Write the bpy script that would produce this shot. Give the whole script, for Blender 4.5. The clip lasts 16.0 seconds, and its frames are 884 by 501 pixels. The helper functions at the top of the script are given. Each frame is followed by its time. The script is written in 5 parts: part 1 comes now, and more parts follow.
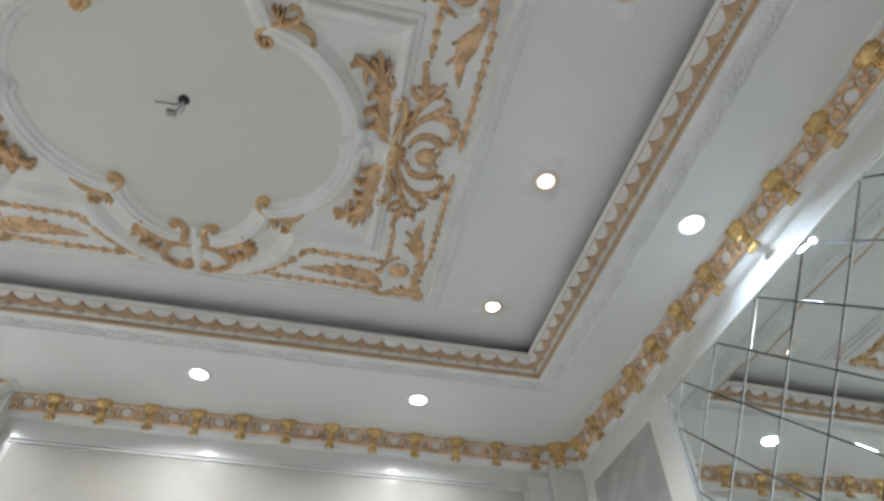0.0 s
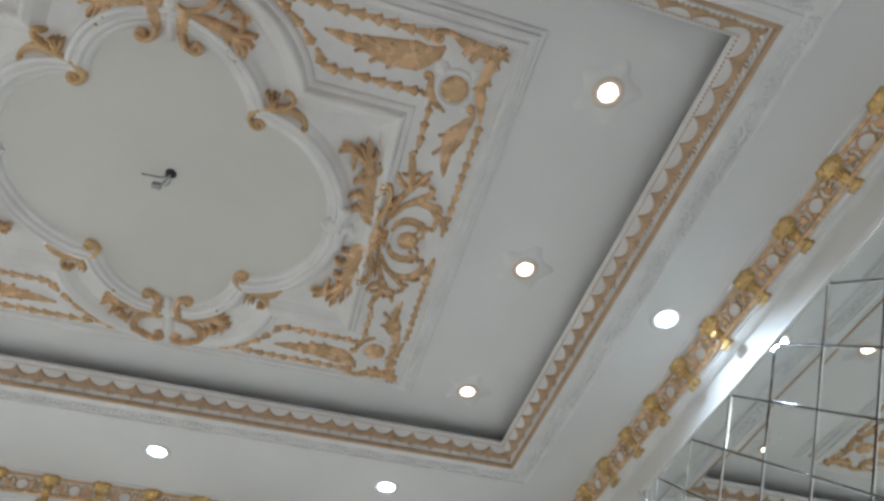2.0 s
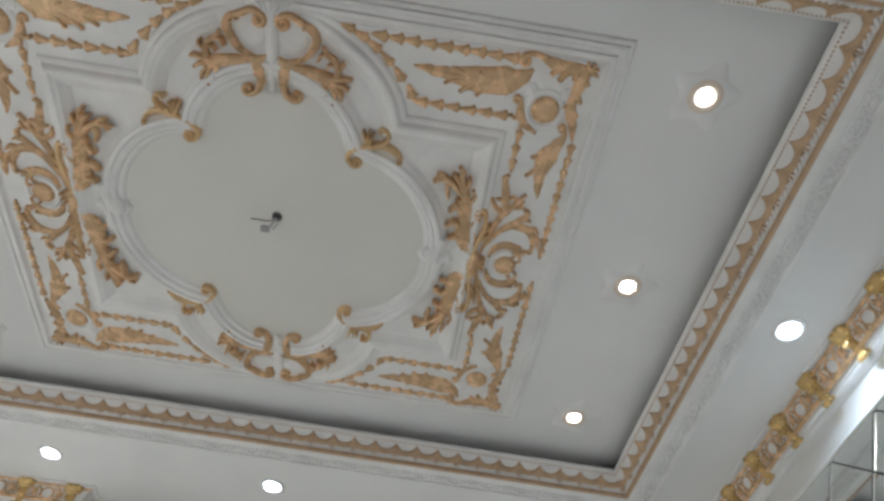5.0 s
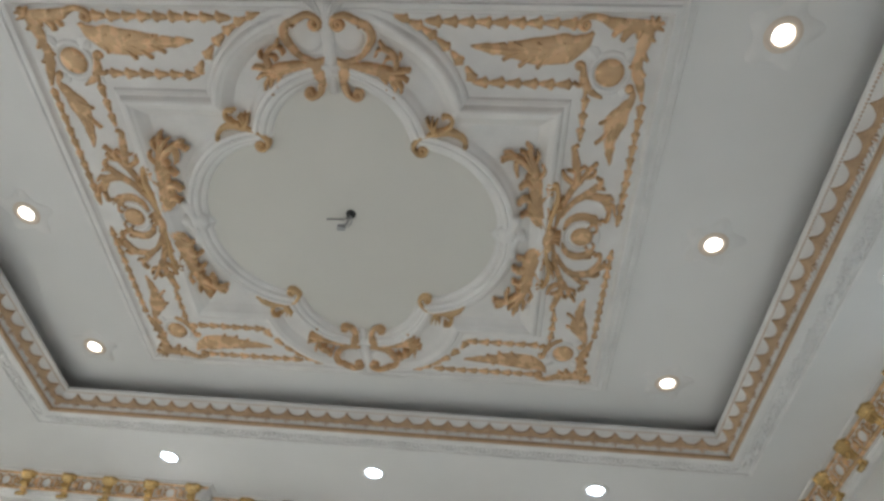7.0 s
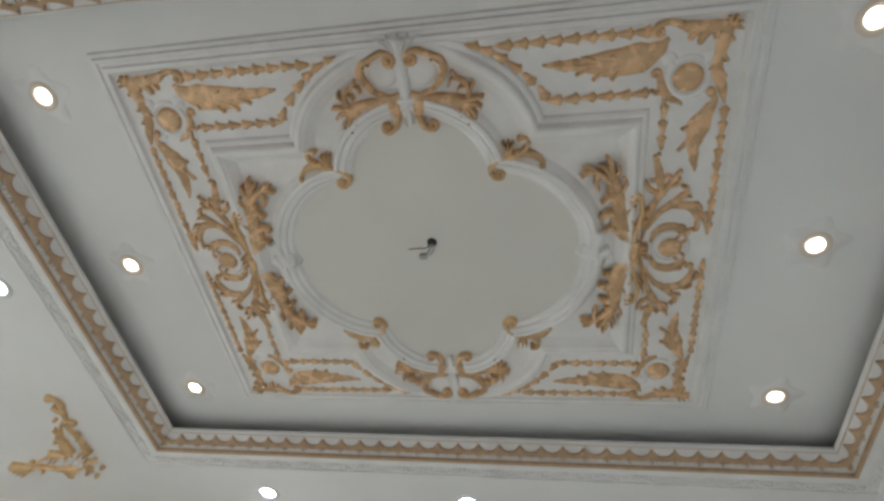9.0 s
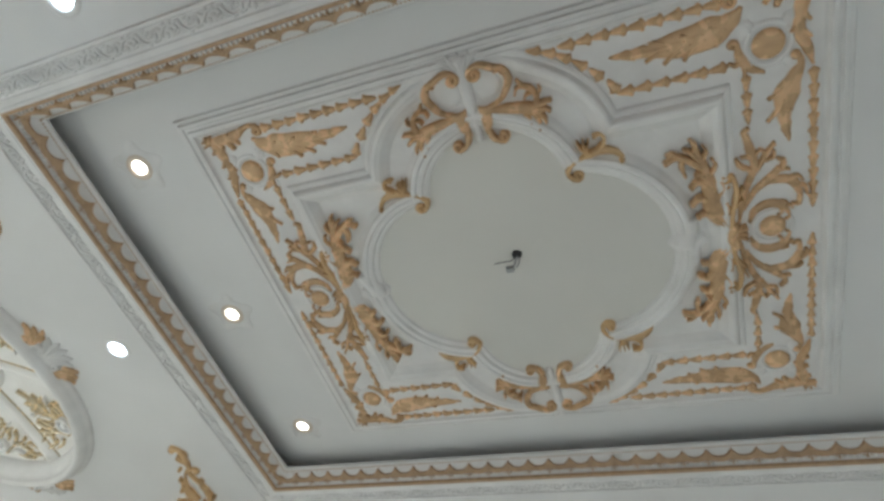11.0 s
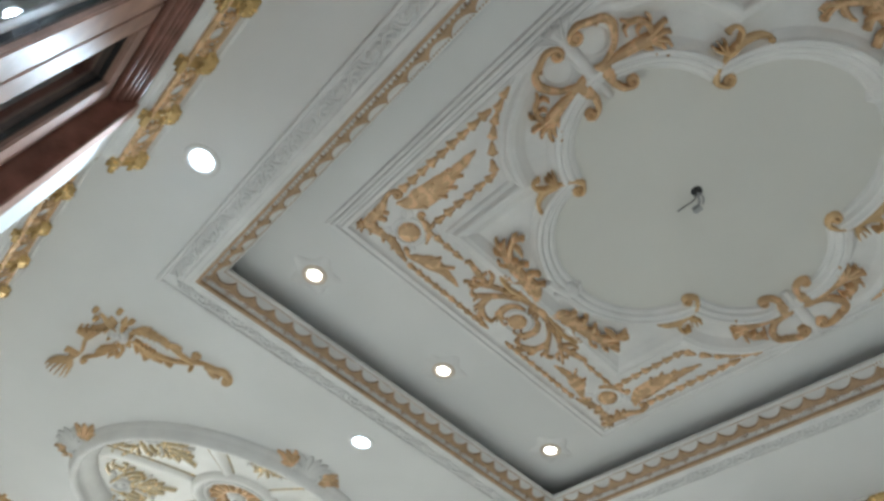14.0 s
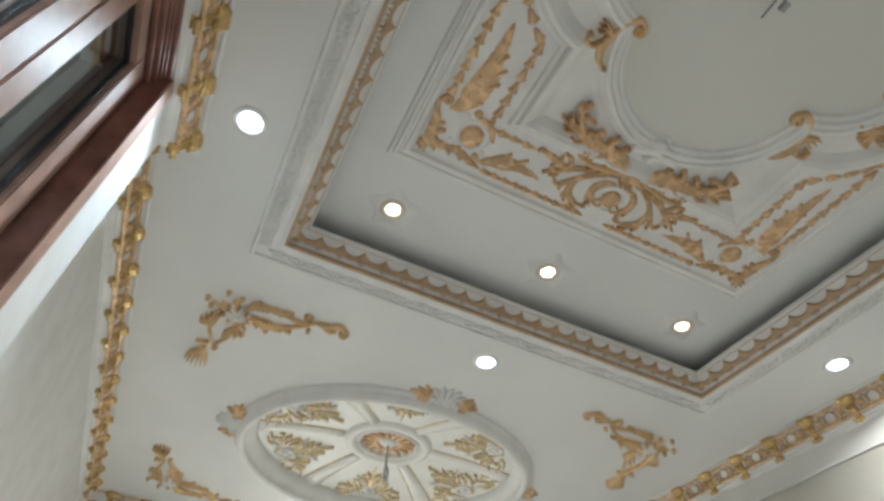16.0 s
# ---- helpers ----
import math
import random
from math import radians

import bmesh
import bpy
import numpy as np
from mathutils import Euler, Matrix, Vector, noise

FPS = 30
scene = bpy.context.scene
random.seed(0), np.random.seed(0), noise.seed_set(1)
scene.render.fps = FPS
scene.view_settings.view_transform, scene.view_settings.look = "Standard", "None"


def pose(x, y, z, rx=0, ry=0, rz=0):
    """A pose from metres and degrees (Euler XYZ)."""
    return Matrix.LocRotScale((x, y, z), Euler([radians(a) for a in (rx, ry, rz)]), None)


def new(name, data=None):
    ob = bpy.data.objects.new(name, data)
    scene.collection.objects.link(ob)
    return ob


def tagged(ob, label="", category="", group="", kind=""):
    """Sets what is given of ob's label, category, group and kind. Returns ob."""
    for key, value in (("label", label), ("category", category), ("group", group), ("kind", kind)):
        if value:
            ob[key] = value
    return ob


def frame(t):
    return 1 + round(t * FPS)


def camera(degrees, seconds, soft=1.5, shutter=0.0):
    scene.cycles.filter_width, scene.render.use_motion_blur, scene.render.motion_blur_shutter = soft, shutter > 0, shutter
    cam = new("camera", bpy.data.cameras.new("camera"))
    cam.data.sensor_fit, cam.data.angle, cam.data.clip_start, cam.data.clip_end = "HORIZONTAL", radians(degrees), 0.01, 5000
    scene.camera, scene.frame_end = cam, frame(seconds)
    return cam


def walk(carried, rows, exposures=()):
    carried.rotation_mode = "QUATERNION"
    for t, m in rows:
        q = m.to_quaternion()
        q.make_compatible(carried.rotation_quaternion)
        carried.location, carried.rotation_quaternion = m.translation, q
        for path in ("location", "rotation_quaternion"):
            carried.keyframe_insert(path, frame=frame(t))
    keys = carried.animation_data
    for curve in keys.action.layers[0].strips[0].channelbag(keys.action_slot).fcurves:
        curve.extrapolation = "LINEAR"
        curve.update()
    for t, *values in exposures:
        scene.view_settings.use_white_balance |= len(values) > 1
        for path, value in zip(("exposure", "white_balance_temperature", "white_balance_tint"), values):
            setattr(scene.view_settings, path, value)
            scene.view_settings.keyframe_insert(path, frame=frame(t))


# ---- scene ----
cam = camera(74.64, 16.0, soft=3.0)
PATH = [
    (0, pose(0.652, -1.217, 1.500, 136.55, 0.14, -12.42)),
    (0.5, pose(0.652, -1.241, 1.513, 138.82, 0.58, -14.02)),
    (1, pose(0.648, -1.248, 1.518, 140.87, 0.69, -15.72)),
    (1.5, pose(0.642, -1.255, 1.525, 142.29, 0.45, -16.21)),
    (2, pose(0.636, -1.251, 1.526, 143.62, 0.17, -15.88)),
    (2.5, pose(0.618, -1.254, 1.531, 144.68, -1.49, -15.62)),
    (3, pose(0.610, -1.250, 1.529, 145.06, -2.35, -14.42)),
    (3.5, pose(0.605, -1.246, 1.529, 145.59, -2.57, -13.16)),
    (4, pose(0.594, -1.234, 1.527, 146.16, -3.05, -11.67)),
    (6.5, pose(0.535, -1.217, 1.494, 146.32, -4.90, -2.00)),
    (7, pose(0.521, -1.229, 1.516, 143.63, -5.23, 0.43)),
    (7.5, pose(0.520, -1.217, 1.504, 142.69, -5.27, 2.27)),
    (8, pose(0.499, -1.218, 1.499, 143.23, -5.44, 4.14)),
    (8.5, pose(0.485, -1.218, 1.504, 144.61, -7.72, 5.52)),
    (9, pose(0.456, -1.226, 1.503, 145.46, -7.96, 7.56)),
    (9.5, pose(0.452, -1.215, 1.503, 145.42, -9.56, 9.23)),
    (12, pose(0.358, -1.224, 1.497, 146.05, -7.63, 27.23)),
    (12.5, pose(0.330, -1.231, 1.503, 145.69, -6.97, 32.63)),
    (13, pose(0.297, -1.238, 1.499, 145.06, -6.76, 37.76)),
    (13.5, pose(0.278, -1.238, 1.501, 144.31, -6.16, 41.45)),
    (14, pose(0.263, -1.249, 1.501, 143.81, -6.02, 46.19)),
    (14.5, pose(0.246, -1.246, 1.495, 143.27, -5.27, 50.10)),
    (15, pose(0.231, -1.214, 1.505, 143.16, -3.40, 52.93)),
    (15.5, pose(0.194, -1.162, 1.486, 140.61, -3.49, 60.91)),
    (16, pose(0.166, -1.119, 1.488, 136.69, -3.18, 64.05)),
]
walk(cam, PATH, exposures=[(0.0, -0.48, 6500, 11), (4.2, -0.53, 6500, 12), (6.5, -0.60, 6700, 11), (9.5, -0.66, 6650, 10), (12.0, -0.62, 6450, 6), (14.0, -0.62, 6450, 6), (15.0, -0.67, 6500, 6), (16.0, -0.79, 6850, 8)])

# ---- levels ----
ZU = 3.300            # raised ceiling inside the tray
ZS = 3.144            # soffit round the tray
ZLIP = 3.219          # inner lip of the tray cornice
TX, TY = 0.046, -0.020          # middle of the tray
OUT = (1.595, 1.060)            # half size at the soffit edge
LIP = (1.524, 0.993)            # half size at the lip
SLOPE = math.atan2(ZLIP - ZS, OUT[0] - LIP[0])
OVX, OVY = -3.03, -0.045         # middle of the oval recess

# ---- world and lamps ----
world = bpy.data.worlds.new("world")
scene.world = world
world.use_nodes = True
bg = world.node_tree.nodes["Background"]
bg.inputs[0].default_value = (0.02, 0.025, 0.035, 1)
bg.inputs[1].default_value = 0.2

COOL, NEUTRAL, WARM, AMBER = (0.66, 0.83, 1.0), (0.94, 0.96, 0.98), (0.98, 0.95, 0.90), (0.94, 0.95, 0.93)
# the left power is for an added fill lamp, not a known fitting
P_SOFFIT, P_TRAY, P_LEFT_FILL = 8.5, 7.0, 88.0


def lamp(x, y, z, power, color, size, spread=105):
    data = bpy.data.lights.new("downlight_lamp", "AREA")
    data.shape, data.size, data.energy, data.color = "DISK", size, power, color
    data.spread = radians(spread)
    ob = new("downlight_lamp", data)
    ob.matrix_world = pose(x, y, z)
    return ob


# ---- materials ----
def material(name, color, rough=0.5, metal=0.0, var=0.08, scale=6.0, fine=90.0, bump=0.05, tint=None, coat=0.0, random_tone=0.0):
    """Paint or stone: two scales of tone and a fine relief."""
    m = bpy.data.materials.new(name)
    m.use_nodes = True
    n, l = m.node_tree.nodes, m.node_tree.links
    b = n["Principled BSDF"]
    geo = n.new("ShaderNodeNewGeometry")
    big, small = n.new("ShaderNodeTexNoise"), n.new("ShaderNodeTexNoise")
    big.inputs["Scale"].default_value, big.inputs["Detail"].default_value = scale, 5
    small.inputs["Scale"].default_value, small.inputs["Detail"].default_value = fine, 3
    l.new(geo.outputs["Position"], big.inputs["Vector"])
    l.new(geo.outputs["Position"], small.inputs["Vector"])
    ramp = n.new("ShaderNodeValToRGB")
    dark = tint or [c * (1 - var * 2) for c in color]
    ramp.color_ramp.elements[0].position, ramp.color_ramp.elements[1].position = 0.3, 0.7
    ramp.color_ramp.elements[0].color = (*dark, 1)
    ramp.color_ramp.elements[1].color = (*[min(1, c * (1 + var * 0.5)) for c in color], 1)
    l.new(big.outputs["Fac"], ramp.inputs["Fac"])
    mix = n.new("ShaderNodeMix")
    mix.data_type, mix.blend_type = "RGBA", "MULTIPLY"
    mix.inputs["Factor"].default_value = var
    l.new(ramp.outputs["Color"], mix.inputs["A"])
    l.new(small.outputs["Fac"], mix.inputs["B"])
    out = mix.outputs["Result"]
    if random_tone:
        info = n.new("ShaderNodeObjectInfo")
        mr = n.new("ShaderNodeMapRange")
        mr.inputs["To Min"].default_value, mr.inputs["To Max"].default_value = 1 - random_tone, 1 + random_tone
        l.new(info.outputs["Random"], mr.inputs["Value"])
        hsv = n.new("ShaderNodeHueSaturation")
        l.new(mr.outputs["Result"], hsv.inputs["Value"])
        l.new(out, hsv.inputs["Color"])
        out = hsv.outputs["Color"]
    l.new(out, b.inputs["Base Color"])
    rr = n.new("ShaderNodeMapRange")
    rr.inputs["To Min"].default_value, rr.inputs["To Max"].default_value = max(0.02, rough - 0.08), min(1, rough + 0.08)
    l.new(big.outputs["Fac"], rr.inputs["Value"])
    l.new(rr.outputs["Result"], b.inputs["Roughness"])
    b.inputs["Metallic"].default_value = metal
    b.inputs["Coat Weight"].default_value = coat
    if bump:
        bp = n.new("ShaderNodeBump")
        bp.inputs["Strength"].default_value, bp.inputs["Distance"].default_value = bump, 0.004
        l.new(small.outputs["Fac"], bp.inputs["Height"])
        l.new(bp.outputs["Normal"], b.inputs["Normal"])
    return m


def marble(name, base, vein, scale=2.5, rough=0.12):
    m = material(name, base, rough, var=0.06, scale=scale, fine=40, bump=0.0, tint=vein)
    n, l = m.node_tree.nodes, m.node_tree.links
    wave = n.new("ShaderNodeTexWave")
    wave.wave_type, wave.bands_direction = "BANDS", "DIAGONAL"
    wave.inputs["Scale"].default_value, wave.inputs["Distortion"].default_value = scale * 0.6, 9
    wave.inputs["Detail"].default_value = 4
    geo = n.new("ShaderNodeNewGeometry")
    l.new(geo.outputs["Position"], wave.inputs["Vector"])
    src = n["Principled BSDF"].inputs["Base Color"].links[0].from_socket
    mix = n.new("ShaderNodeMix")
    mix.data_type, mix.blend_type = "RGBA", "MIX"
    ramp = n.new("ShaderNodeValToRGB")
    ramp.color_ramp.elements[0].position, ramp.color_ramp.elements[1].position = 0.55, 0.95
    ramp.color_ramp.elements[0].color, ramp.color_ramp.elements[1].color = (0, 0, 0, 1), (0.45, 0.45, 0.45, 1)
    l.new(wave.outputs["Color"], ramp.inputs["Fac"])
    l.new(ramp.outputs["Color"], mix.inputs["Factor"])
    l.new(src, mix.inputs["A"])
    mix.inputs["B"].default_value = (*vein, 1)
    l.new(mix.outputs["Result"], n["Principled BSDF"].inputs["Base Color"])
    return m


def glowing(name, color, strength):
    m = bpy.data.materials.new(name)
    m.use_nodes = True
    b = m.node_tree.nodes["Principled BSDF"]
    b.inputs["Base Color"].default_value = (0.9, 0.9, 0.9, 1)
    b.inputs["Emission Color"].default_value = (*color, 1)
    b.inputs["Emission Strength"].default_value = strength
    return m


M_CEIL = material("ceiling_paint", (0.790, 0.795, 0.790), 0.6, var=0.035, scale=1.6, fine=160, bump=0.04)
M_PLASTER = material("plaster_white", (0.825, 0.825, 0.815), 0.5, var=0.05, scale=9, fine=120, bump=0.10)
M_WALL = material("glazed_white_wall", (0.80, 0.80, 0.78), 0.14, var=0.03, scale=1.5, fine=60, bump=0.0)
M_FIELD = material("cream_field_paint", (0.71, 0.705, 0.665), 0.6, var=0.03, scale=1.6, fine=150, bump=0.04)
M_GOLD = material("gold_paint", (0.79, 0.525, 0.298), 0.27, metal=0.20, var=0.12, scale=22, fine=140, bump=0.18, random_tone=0.08)
M_BRIGHT = material("gold_leaf_bright", (0.87, 0.60, 0.33), 0.20, metal=0.32, var=0.12, scale=22, fine=110, bump=0.18, random_tone=0.06)
M_PALE = material("pale_gilding", (0.84, 0.64, 0.35), 0.26, metal=0.35, var=0.22, scale=40, fine=120, bump=0.18, tint=(0.80, 0.72, 0.56), random_tone=0.10)
M_COPPER = material("bronze_paint", (0.58, 0.40, 0.25), 0.6, metal=0.0, var=0.12, scale=30, fine=150, bump=0.15, random_tone=0.06)
M_LEAFGOLD = material("bracket_gold", (0.78, 0.53, 0.22), 0.26, metal=0.40, var=0.12, scale=30, fine=120, bump=0.2, random_tone=0.06)
M_DISH = material("medallion_white", (0.90, 0.895, 0.87), 0.4, var=0.04, scale=7, fine=120, bump=0.06)
M_BEIGE = marble("beige_marble", (0.60, 0.595, 0.555), (0.50, 0.485, 0.44), 1.6)
M_GREY = marble("grey_marble", (0.52, 0.53, 0.52), (0.36, 0.37, 0.37), 5.0)
M_FLOOR = marble("floor_tile", (0.55, 0.56, 0.55), (0.44, 0.45, 0.44), 1.2, 0.15)
M_JOINT = material("tile_joint", (0.35, 0.34, 0.32), 0.8)
# red-brown stain, darkened in its colour for the shade inside the window reveal
M_WOOD = material("stained_wood_shaded", (0.29, 0.13, 0.10), 0.22, var=0.18, scale=14, fine=70, bump=0.10)
M_SASH = material("sash_wood", (0.50, 0.30, 0.235), 0.5, var=0.15, scale=14, fine=70, bump=0.10)
M_BLACK = material("black_plastic", (0.02, 0.022, 0.024), 0.4, var=0.1)
M_WIRE = material("grey_wire", (0.42, 0.43, 0.44), 0.5, var=0.1)
M_BEZEL = material("rose_bezel", (0.80, 0.70, 0.60), 0.45, metal=0.0, var=0.06)
M_MIRROR = material("mirror_silver", (0.86, 0.89, 0.88), 0.02, metal=1.0, var=0.01, bump=0.0)
M_MIRROR.node_tree.links.remove(M_MIRROR.node_tree.nodes["Principled BSDF"].inputs["Roughness"].links[0])
M_MIRROR.node_tree.nodes["Principled BSDF"].inputs["Roughness"].default_value = 0.015
M_BEAD = material("glazing_bead", (0.05, 0.045, 0.045), 0.25, metal=0.3, var=0.1, bump=0.0)
M_GLASS = bpy.data.materials.new("window_glass")
M_GLASS.use_nodes = True
pb = M_GLASS.node_tree.nodes["Principled BSDF"]
pb.inputs["Base Color"].default_value = (0.86, 0.92, 0.92, 1)
pb.inputs["Roughness"].default_value = 0.02
pb.inputs["Transmission Weight"].default_value = 1.0
pb.inputs["IOR"].default_value = 1.45
M_DUSK = glowing("dusk", (0.20, 0.27, 0.30), 0.55)
M_DUSK.node_tree.nodes["Principled BSDF"].inputs["Base Color"].default_value = (0.10, 0.12, 0.13, 1)
M_LED_COOL = glowing("cool_diffuser", COOL, 30.0)
M_LED_WARM = glowing("warm_diffuser", (1.0, 0.93, 0.82), 14.0)


# ---- mesh helpers ----
def link_mesh(name, bm, mat, parent=None, label="", smooth=False, recalc=True):
    if recalc:
        bmesh.ops.recalc_face_normals(bm, faces=bm.faces)
    me = bpy.data.meshes.new(name)
    bm.to_mesh(me)
    bm.free()
    if smooth:
        me.shade_smooth()
    me.materials.append(mat)
    ob = new(name, me)
    if parent is not None:
        ob.parent = parent
    if label:
        tagged(ob, label)
    return ob


def part(name, bm, mat, parent, label="", smooth=False):
    return link_mesh(name, bm, mat, parent, label, smooth)


def share(name, src, parent, m):
    """Another object on the mesh of src, under parent, at the pose m."""
    ob = new(name, src.data)
    ob.parent = parent
    ob.matrix_basis = m
    return ob


def empty(name, loc=(0, 0, 0)):
    ob = new(name)
    ob.empty_display_size = 0.05
    return ob


def box(bm, x0, x1, y0, y1, z0, z1):
    v = [bm.verts.new((x, y, z)) for z in (z0, z1) for y in (y0, y1) for x in (x0, x1)]
    for f in ((0, 1, 3, 2), (4, 6, 7, 5), (0, 4, 5, 1), (2, 3, 7, 6), (0, 2, 6, 4), (1, 5, 7, 3)):
        bm.faces.new([v[i] for i in f])


def boxes(*dims):
    bm = bmesh.new()
    for d in dims:
        box(bm, *d)
    return bm


def catmull(pts, n=6):
    P = [Vector(p) for p in pts]
    if len(P) < 3:
        return [P[0].lerp(P[-1], i / n) for i in range(n + 1)]
    P = [P[0] * 2 - P[1]] + P + [P[-1] * 2 - P[-2]]
    out = []
    for i in range(1, len(P) - 2):
        a, b, c, d = P[i - 1:i + 3]
        for k in range(n):
            t = k / n
            out.append(0.5 * (2 * b + (c - a) * t + (2 * a - 5 * b + 4 * c - d) * t * t + (3 * b - a - 3 * c + d) * t ** 3))
    out.append(P[-2])
    return out


ROUND = ((-1, 0), (-0.75, 0.66), (0, 1), (0.75, 0.66), (1, 0))
VEINED = ((-1, 0), (-0.8, 0.55), (-0.45, 0.42), (-0.16, 0.95), (0.16, 0.95), (0.45, 0.42), (0.8, 0.55), (1, 0))


def ribbon(bm, path, wl, wr, h, z0=0.0, section=ROUND):
    """A raised band along a flat path; wl, wr, h: functions of 0..1 for the half widths and the height."""
    n = len(path)
    rows = []
    for i, p in enumerate(path):
        s = i / (n - 1)
        d = (path[min(i + 1, n - 1)] - path[max(i - 1, 0)])
        d = d.normalized() if d.length > 1e-9 else Vector((1, 0))
        nx, ny = -d.y, d.x
        a, b, hh = wl(s), wr(s), h(s)
        rows.append([bm.verts.new((p.x + nx * o * (a if o > 0 else b), p.y + ny * o * (a if o > 0 else b), -(z0 + k * hh))) for o, k in section])
    for r, q in zip(rows, rows[1:]):
        for j in range(len(section) - 1):
            bm.faces.new((r[j], r[j + 1], q[j + 1], q[j]))
    bm.faces.new(rows[0])
    bm.faces.new(rows[-1][::-1])


def scroll(bm, pts, w0, w1, h, r=0.02, side=1, z0=0.0, turns=1.2, n=5):
    """A stem that ends in a volute of radius r, to its left (side 1) or right (-1)."""
    path = catmull([Vector(p) for p in pts], n)
    if r:
        e, d = path[-1], (path[-1] - path[-2]).normalized()
        nrm = Vector((-d.y, d.x)) * side
        c = e + nrm * r
        a0 = math.atan2(-nrm.y, -nrm.x)
        k = 12
        for i in range(1, k + 1):
            a = a0 + side * i / k * turns * 2 * math.pi
            rr = r * (1 - 0.75 * i / k)
            path.append(c + Vector((math.cos(a), math.sin(a))) * rr)
    ribbon(bm, path, lambda s: w0 + (w1 - w0) * s, lambda s: w0 + (w1 - w0) * s, lambda s: h * (1 - 0.25 * s), z0)
    if r:
        dome(bm, c.x, c.y, r * 0.38, h * 1.1, z0, 8)


def leaf(bm, pts, wl, wr, h, lobes=5, cut=0.45, z0=0.0, n=8):
    """A leaf along a spine from stalk to tip, with cut lobes and veins."""
    path = catmull([Vector(p) for p in pts], n)

    def half(w, ph):
        def f(s):
            body = math.sin(math.pi * min(1, (0.06 + 0.94 * s) ** 0.75)) ** 0.8 * w + 0.003
            return body * (1 - cut * ((s * lobes + ph) % 1.0))
        return f
    ribbon(bm, path, half(wl, 0.0), half(wr, 0.45), lambda s: h * (0.45 + 0.55 * math.sin(math.pi * min(1, s + 0.15))), z0, VEINED)


FLUTED = ((-1, 0), (-0.86, 0.48), (-0.66, 0.46), (-0.44, 0.84), (-0.2, 0.66), (0, 1.0), (0.2, 0.66), (0.44, 0.84), (0.66, 0.46), (0.86, 0.48), (1, 0))


def spread(widths):
    """A function of 0..1 that runs smoothly through the widths."""
    k = len(widths) - 1

    def f(s):
        i = min(k - 1, int(s * k))
        u = s * k - i
        u = u * u * (3 - 2 * u)
        return widths[i] * (1 - u) + widths[i + 1] * u
    return f


def finger(bm, pts, w, h, z0=0.0, tip=0.6, n=5):
    """A plump lobe of a leaf that ends in a small curled bead."""
    path = catmull([Vector(p) for p in pts], n)
    w *= 0.74
    f = spread((w, w * 0.95, w * tip))
    ribbon(bm, path, f, f, lambda s: h * (0.85 + 0.2 * s), z0)
    e = path[-1]
    dome(bm, e.x, e.y, w * tip * 1.12, h * 1.12, z0, 9)


def acanthus(bm, pts, widths, h, z0=0.0, lobes=(), n=6):
    """A fluted leaf body along a spine; lobes: (place on the spine, side, length, lean, width)."""
    path = catmull([Vector(p) for p in pts], n)
    f = spread(widths)
    ribbon(bm, path, f, f, lambda s: h * (0.8 + 0.2 * math.sin(math.pi * s)), z0, FLUTED)
    for s, side, ln, lean, w in lobes:
        i = min(len(path) - 2, int(s * (len(path) - 1)))
        p, d = path[i], (path[i + 1] - path[i]).normalized()

        def turned(a):
            a = radians(a * side)
            return Vector((d.x * math.cos(a) - d.y * math.sin(a), d.x * math.sin(a) + d.y * math.cos(a)))
        q = p + turned(lean) * f(s) * 0.5
        finger(bm, [q, q + turned(lean) * ln * 0.55, q + turned(lean) * ln * 0.8 + turned(lean + 35) * ln * 0.2], w, h * 0.94, z0)


def dome(bm, x, y, r, h, z0=0.0, n=14, ry=None):
    ry = ry or r
    rings = [(1.0, 0.0), (0.94, 0.45), (0.7, 0.8), (0.35, 0.96)]
    vs = [[bm.verts.new((x + r * k * math.cos(2 * math.pi * i / n), y + ry * k * math.sin(2 * math.pi * i / n), -(z0 + h * q))) for i in range(n)] for k, q in rings]
    top = bm.verts.new((x, y, -(z0 + h)))
    for a, b in zip(vs, vs[1:]):
        for i in range(n):
            bm.faces.new((a[i], a[(i + 1) % n], b[(i + 1) % n], b[i]))
    for i in range(n):
        bm.faces.new((vs[-1][i], vs[-1][(i + 1) % n], top))


def torus(bm, x, y, rx, ry, w, h, z0=0.0, n=24):
    path = [Vector((x + rx * math.cos(2 * math.pi * i / n), y + ry * math.sin(2 * math.pi * i / n))) for i in range(n)]
    sweep(bm, path, [(-w, z0), (-w * 0.7, z0 + h * 0.7), (0, z0 + h), (w * 0.7, z0 + h * 0.7), (w, z0)], True)


def sweep(bm, path, profile, closed=True):
    """A moulding: profile rows (offset to the path's left, depth below z = 0) with mitred corners."""
    n = len(path)
    rows = []
    for i, p in enumerate(path):
        a = path[(i - 1) % n] if closed or i else None
        b = path[(i + 1) % n] if closed or i < n - 1 else None
        d1 = (p - a).normalized() if a is not None else (b - p).normalized()
        d2 = (b - p).normalized() if b is not None else d1
        n1, n2 = Vector((-d1.y, d1.x)), Vector((-d2.y, d2.x))
        m = (n1 + n2) / max(0.35, 1 + n1.dot(n2))
        rows.append([bm.verts.new((p.x + m.x * o, p.y + m.y * o, -z)) for o, z in profile])
    last = n if closed else n - 1
    for i in range(last):
        r, q = rows[i], rows[(i + 1) % n]
        for j in range(len(profile) - 1):
            bm.faces.new((r[j], r[j + 1], q[j + 1], q[j]))


def rect(hx, hy, cx=0.0, cy=0.0):
    return [Vector((cx + sx * hx, cy + sy * hy)) for sx, sy in ((1, -1), (1, 1), (-1, 1), (-1, -1))]


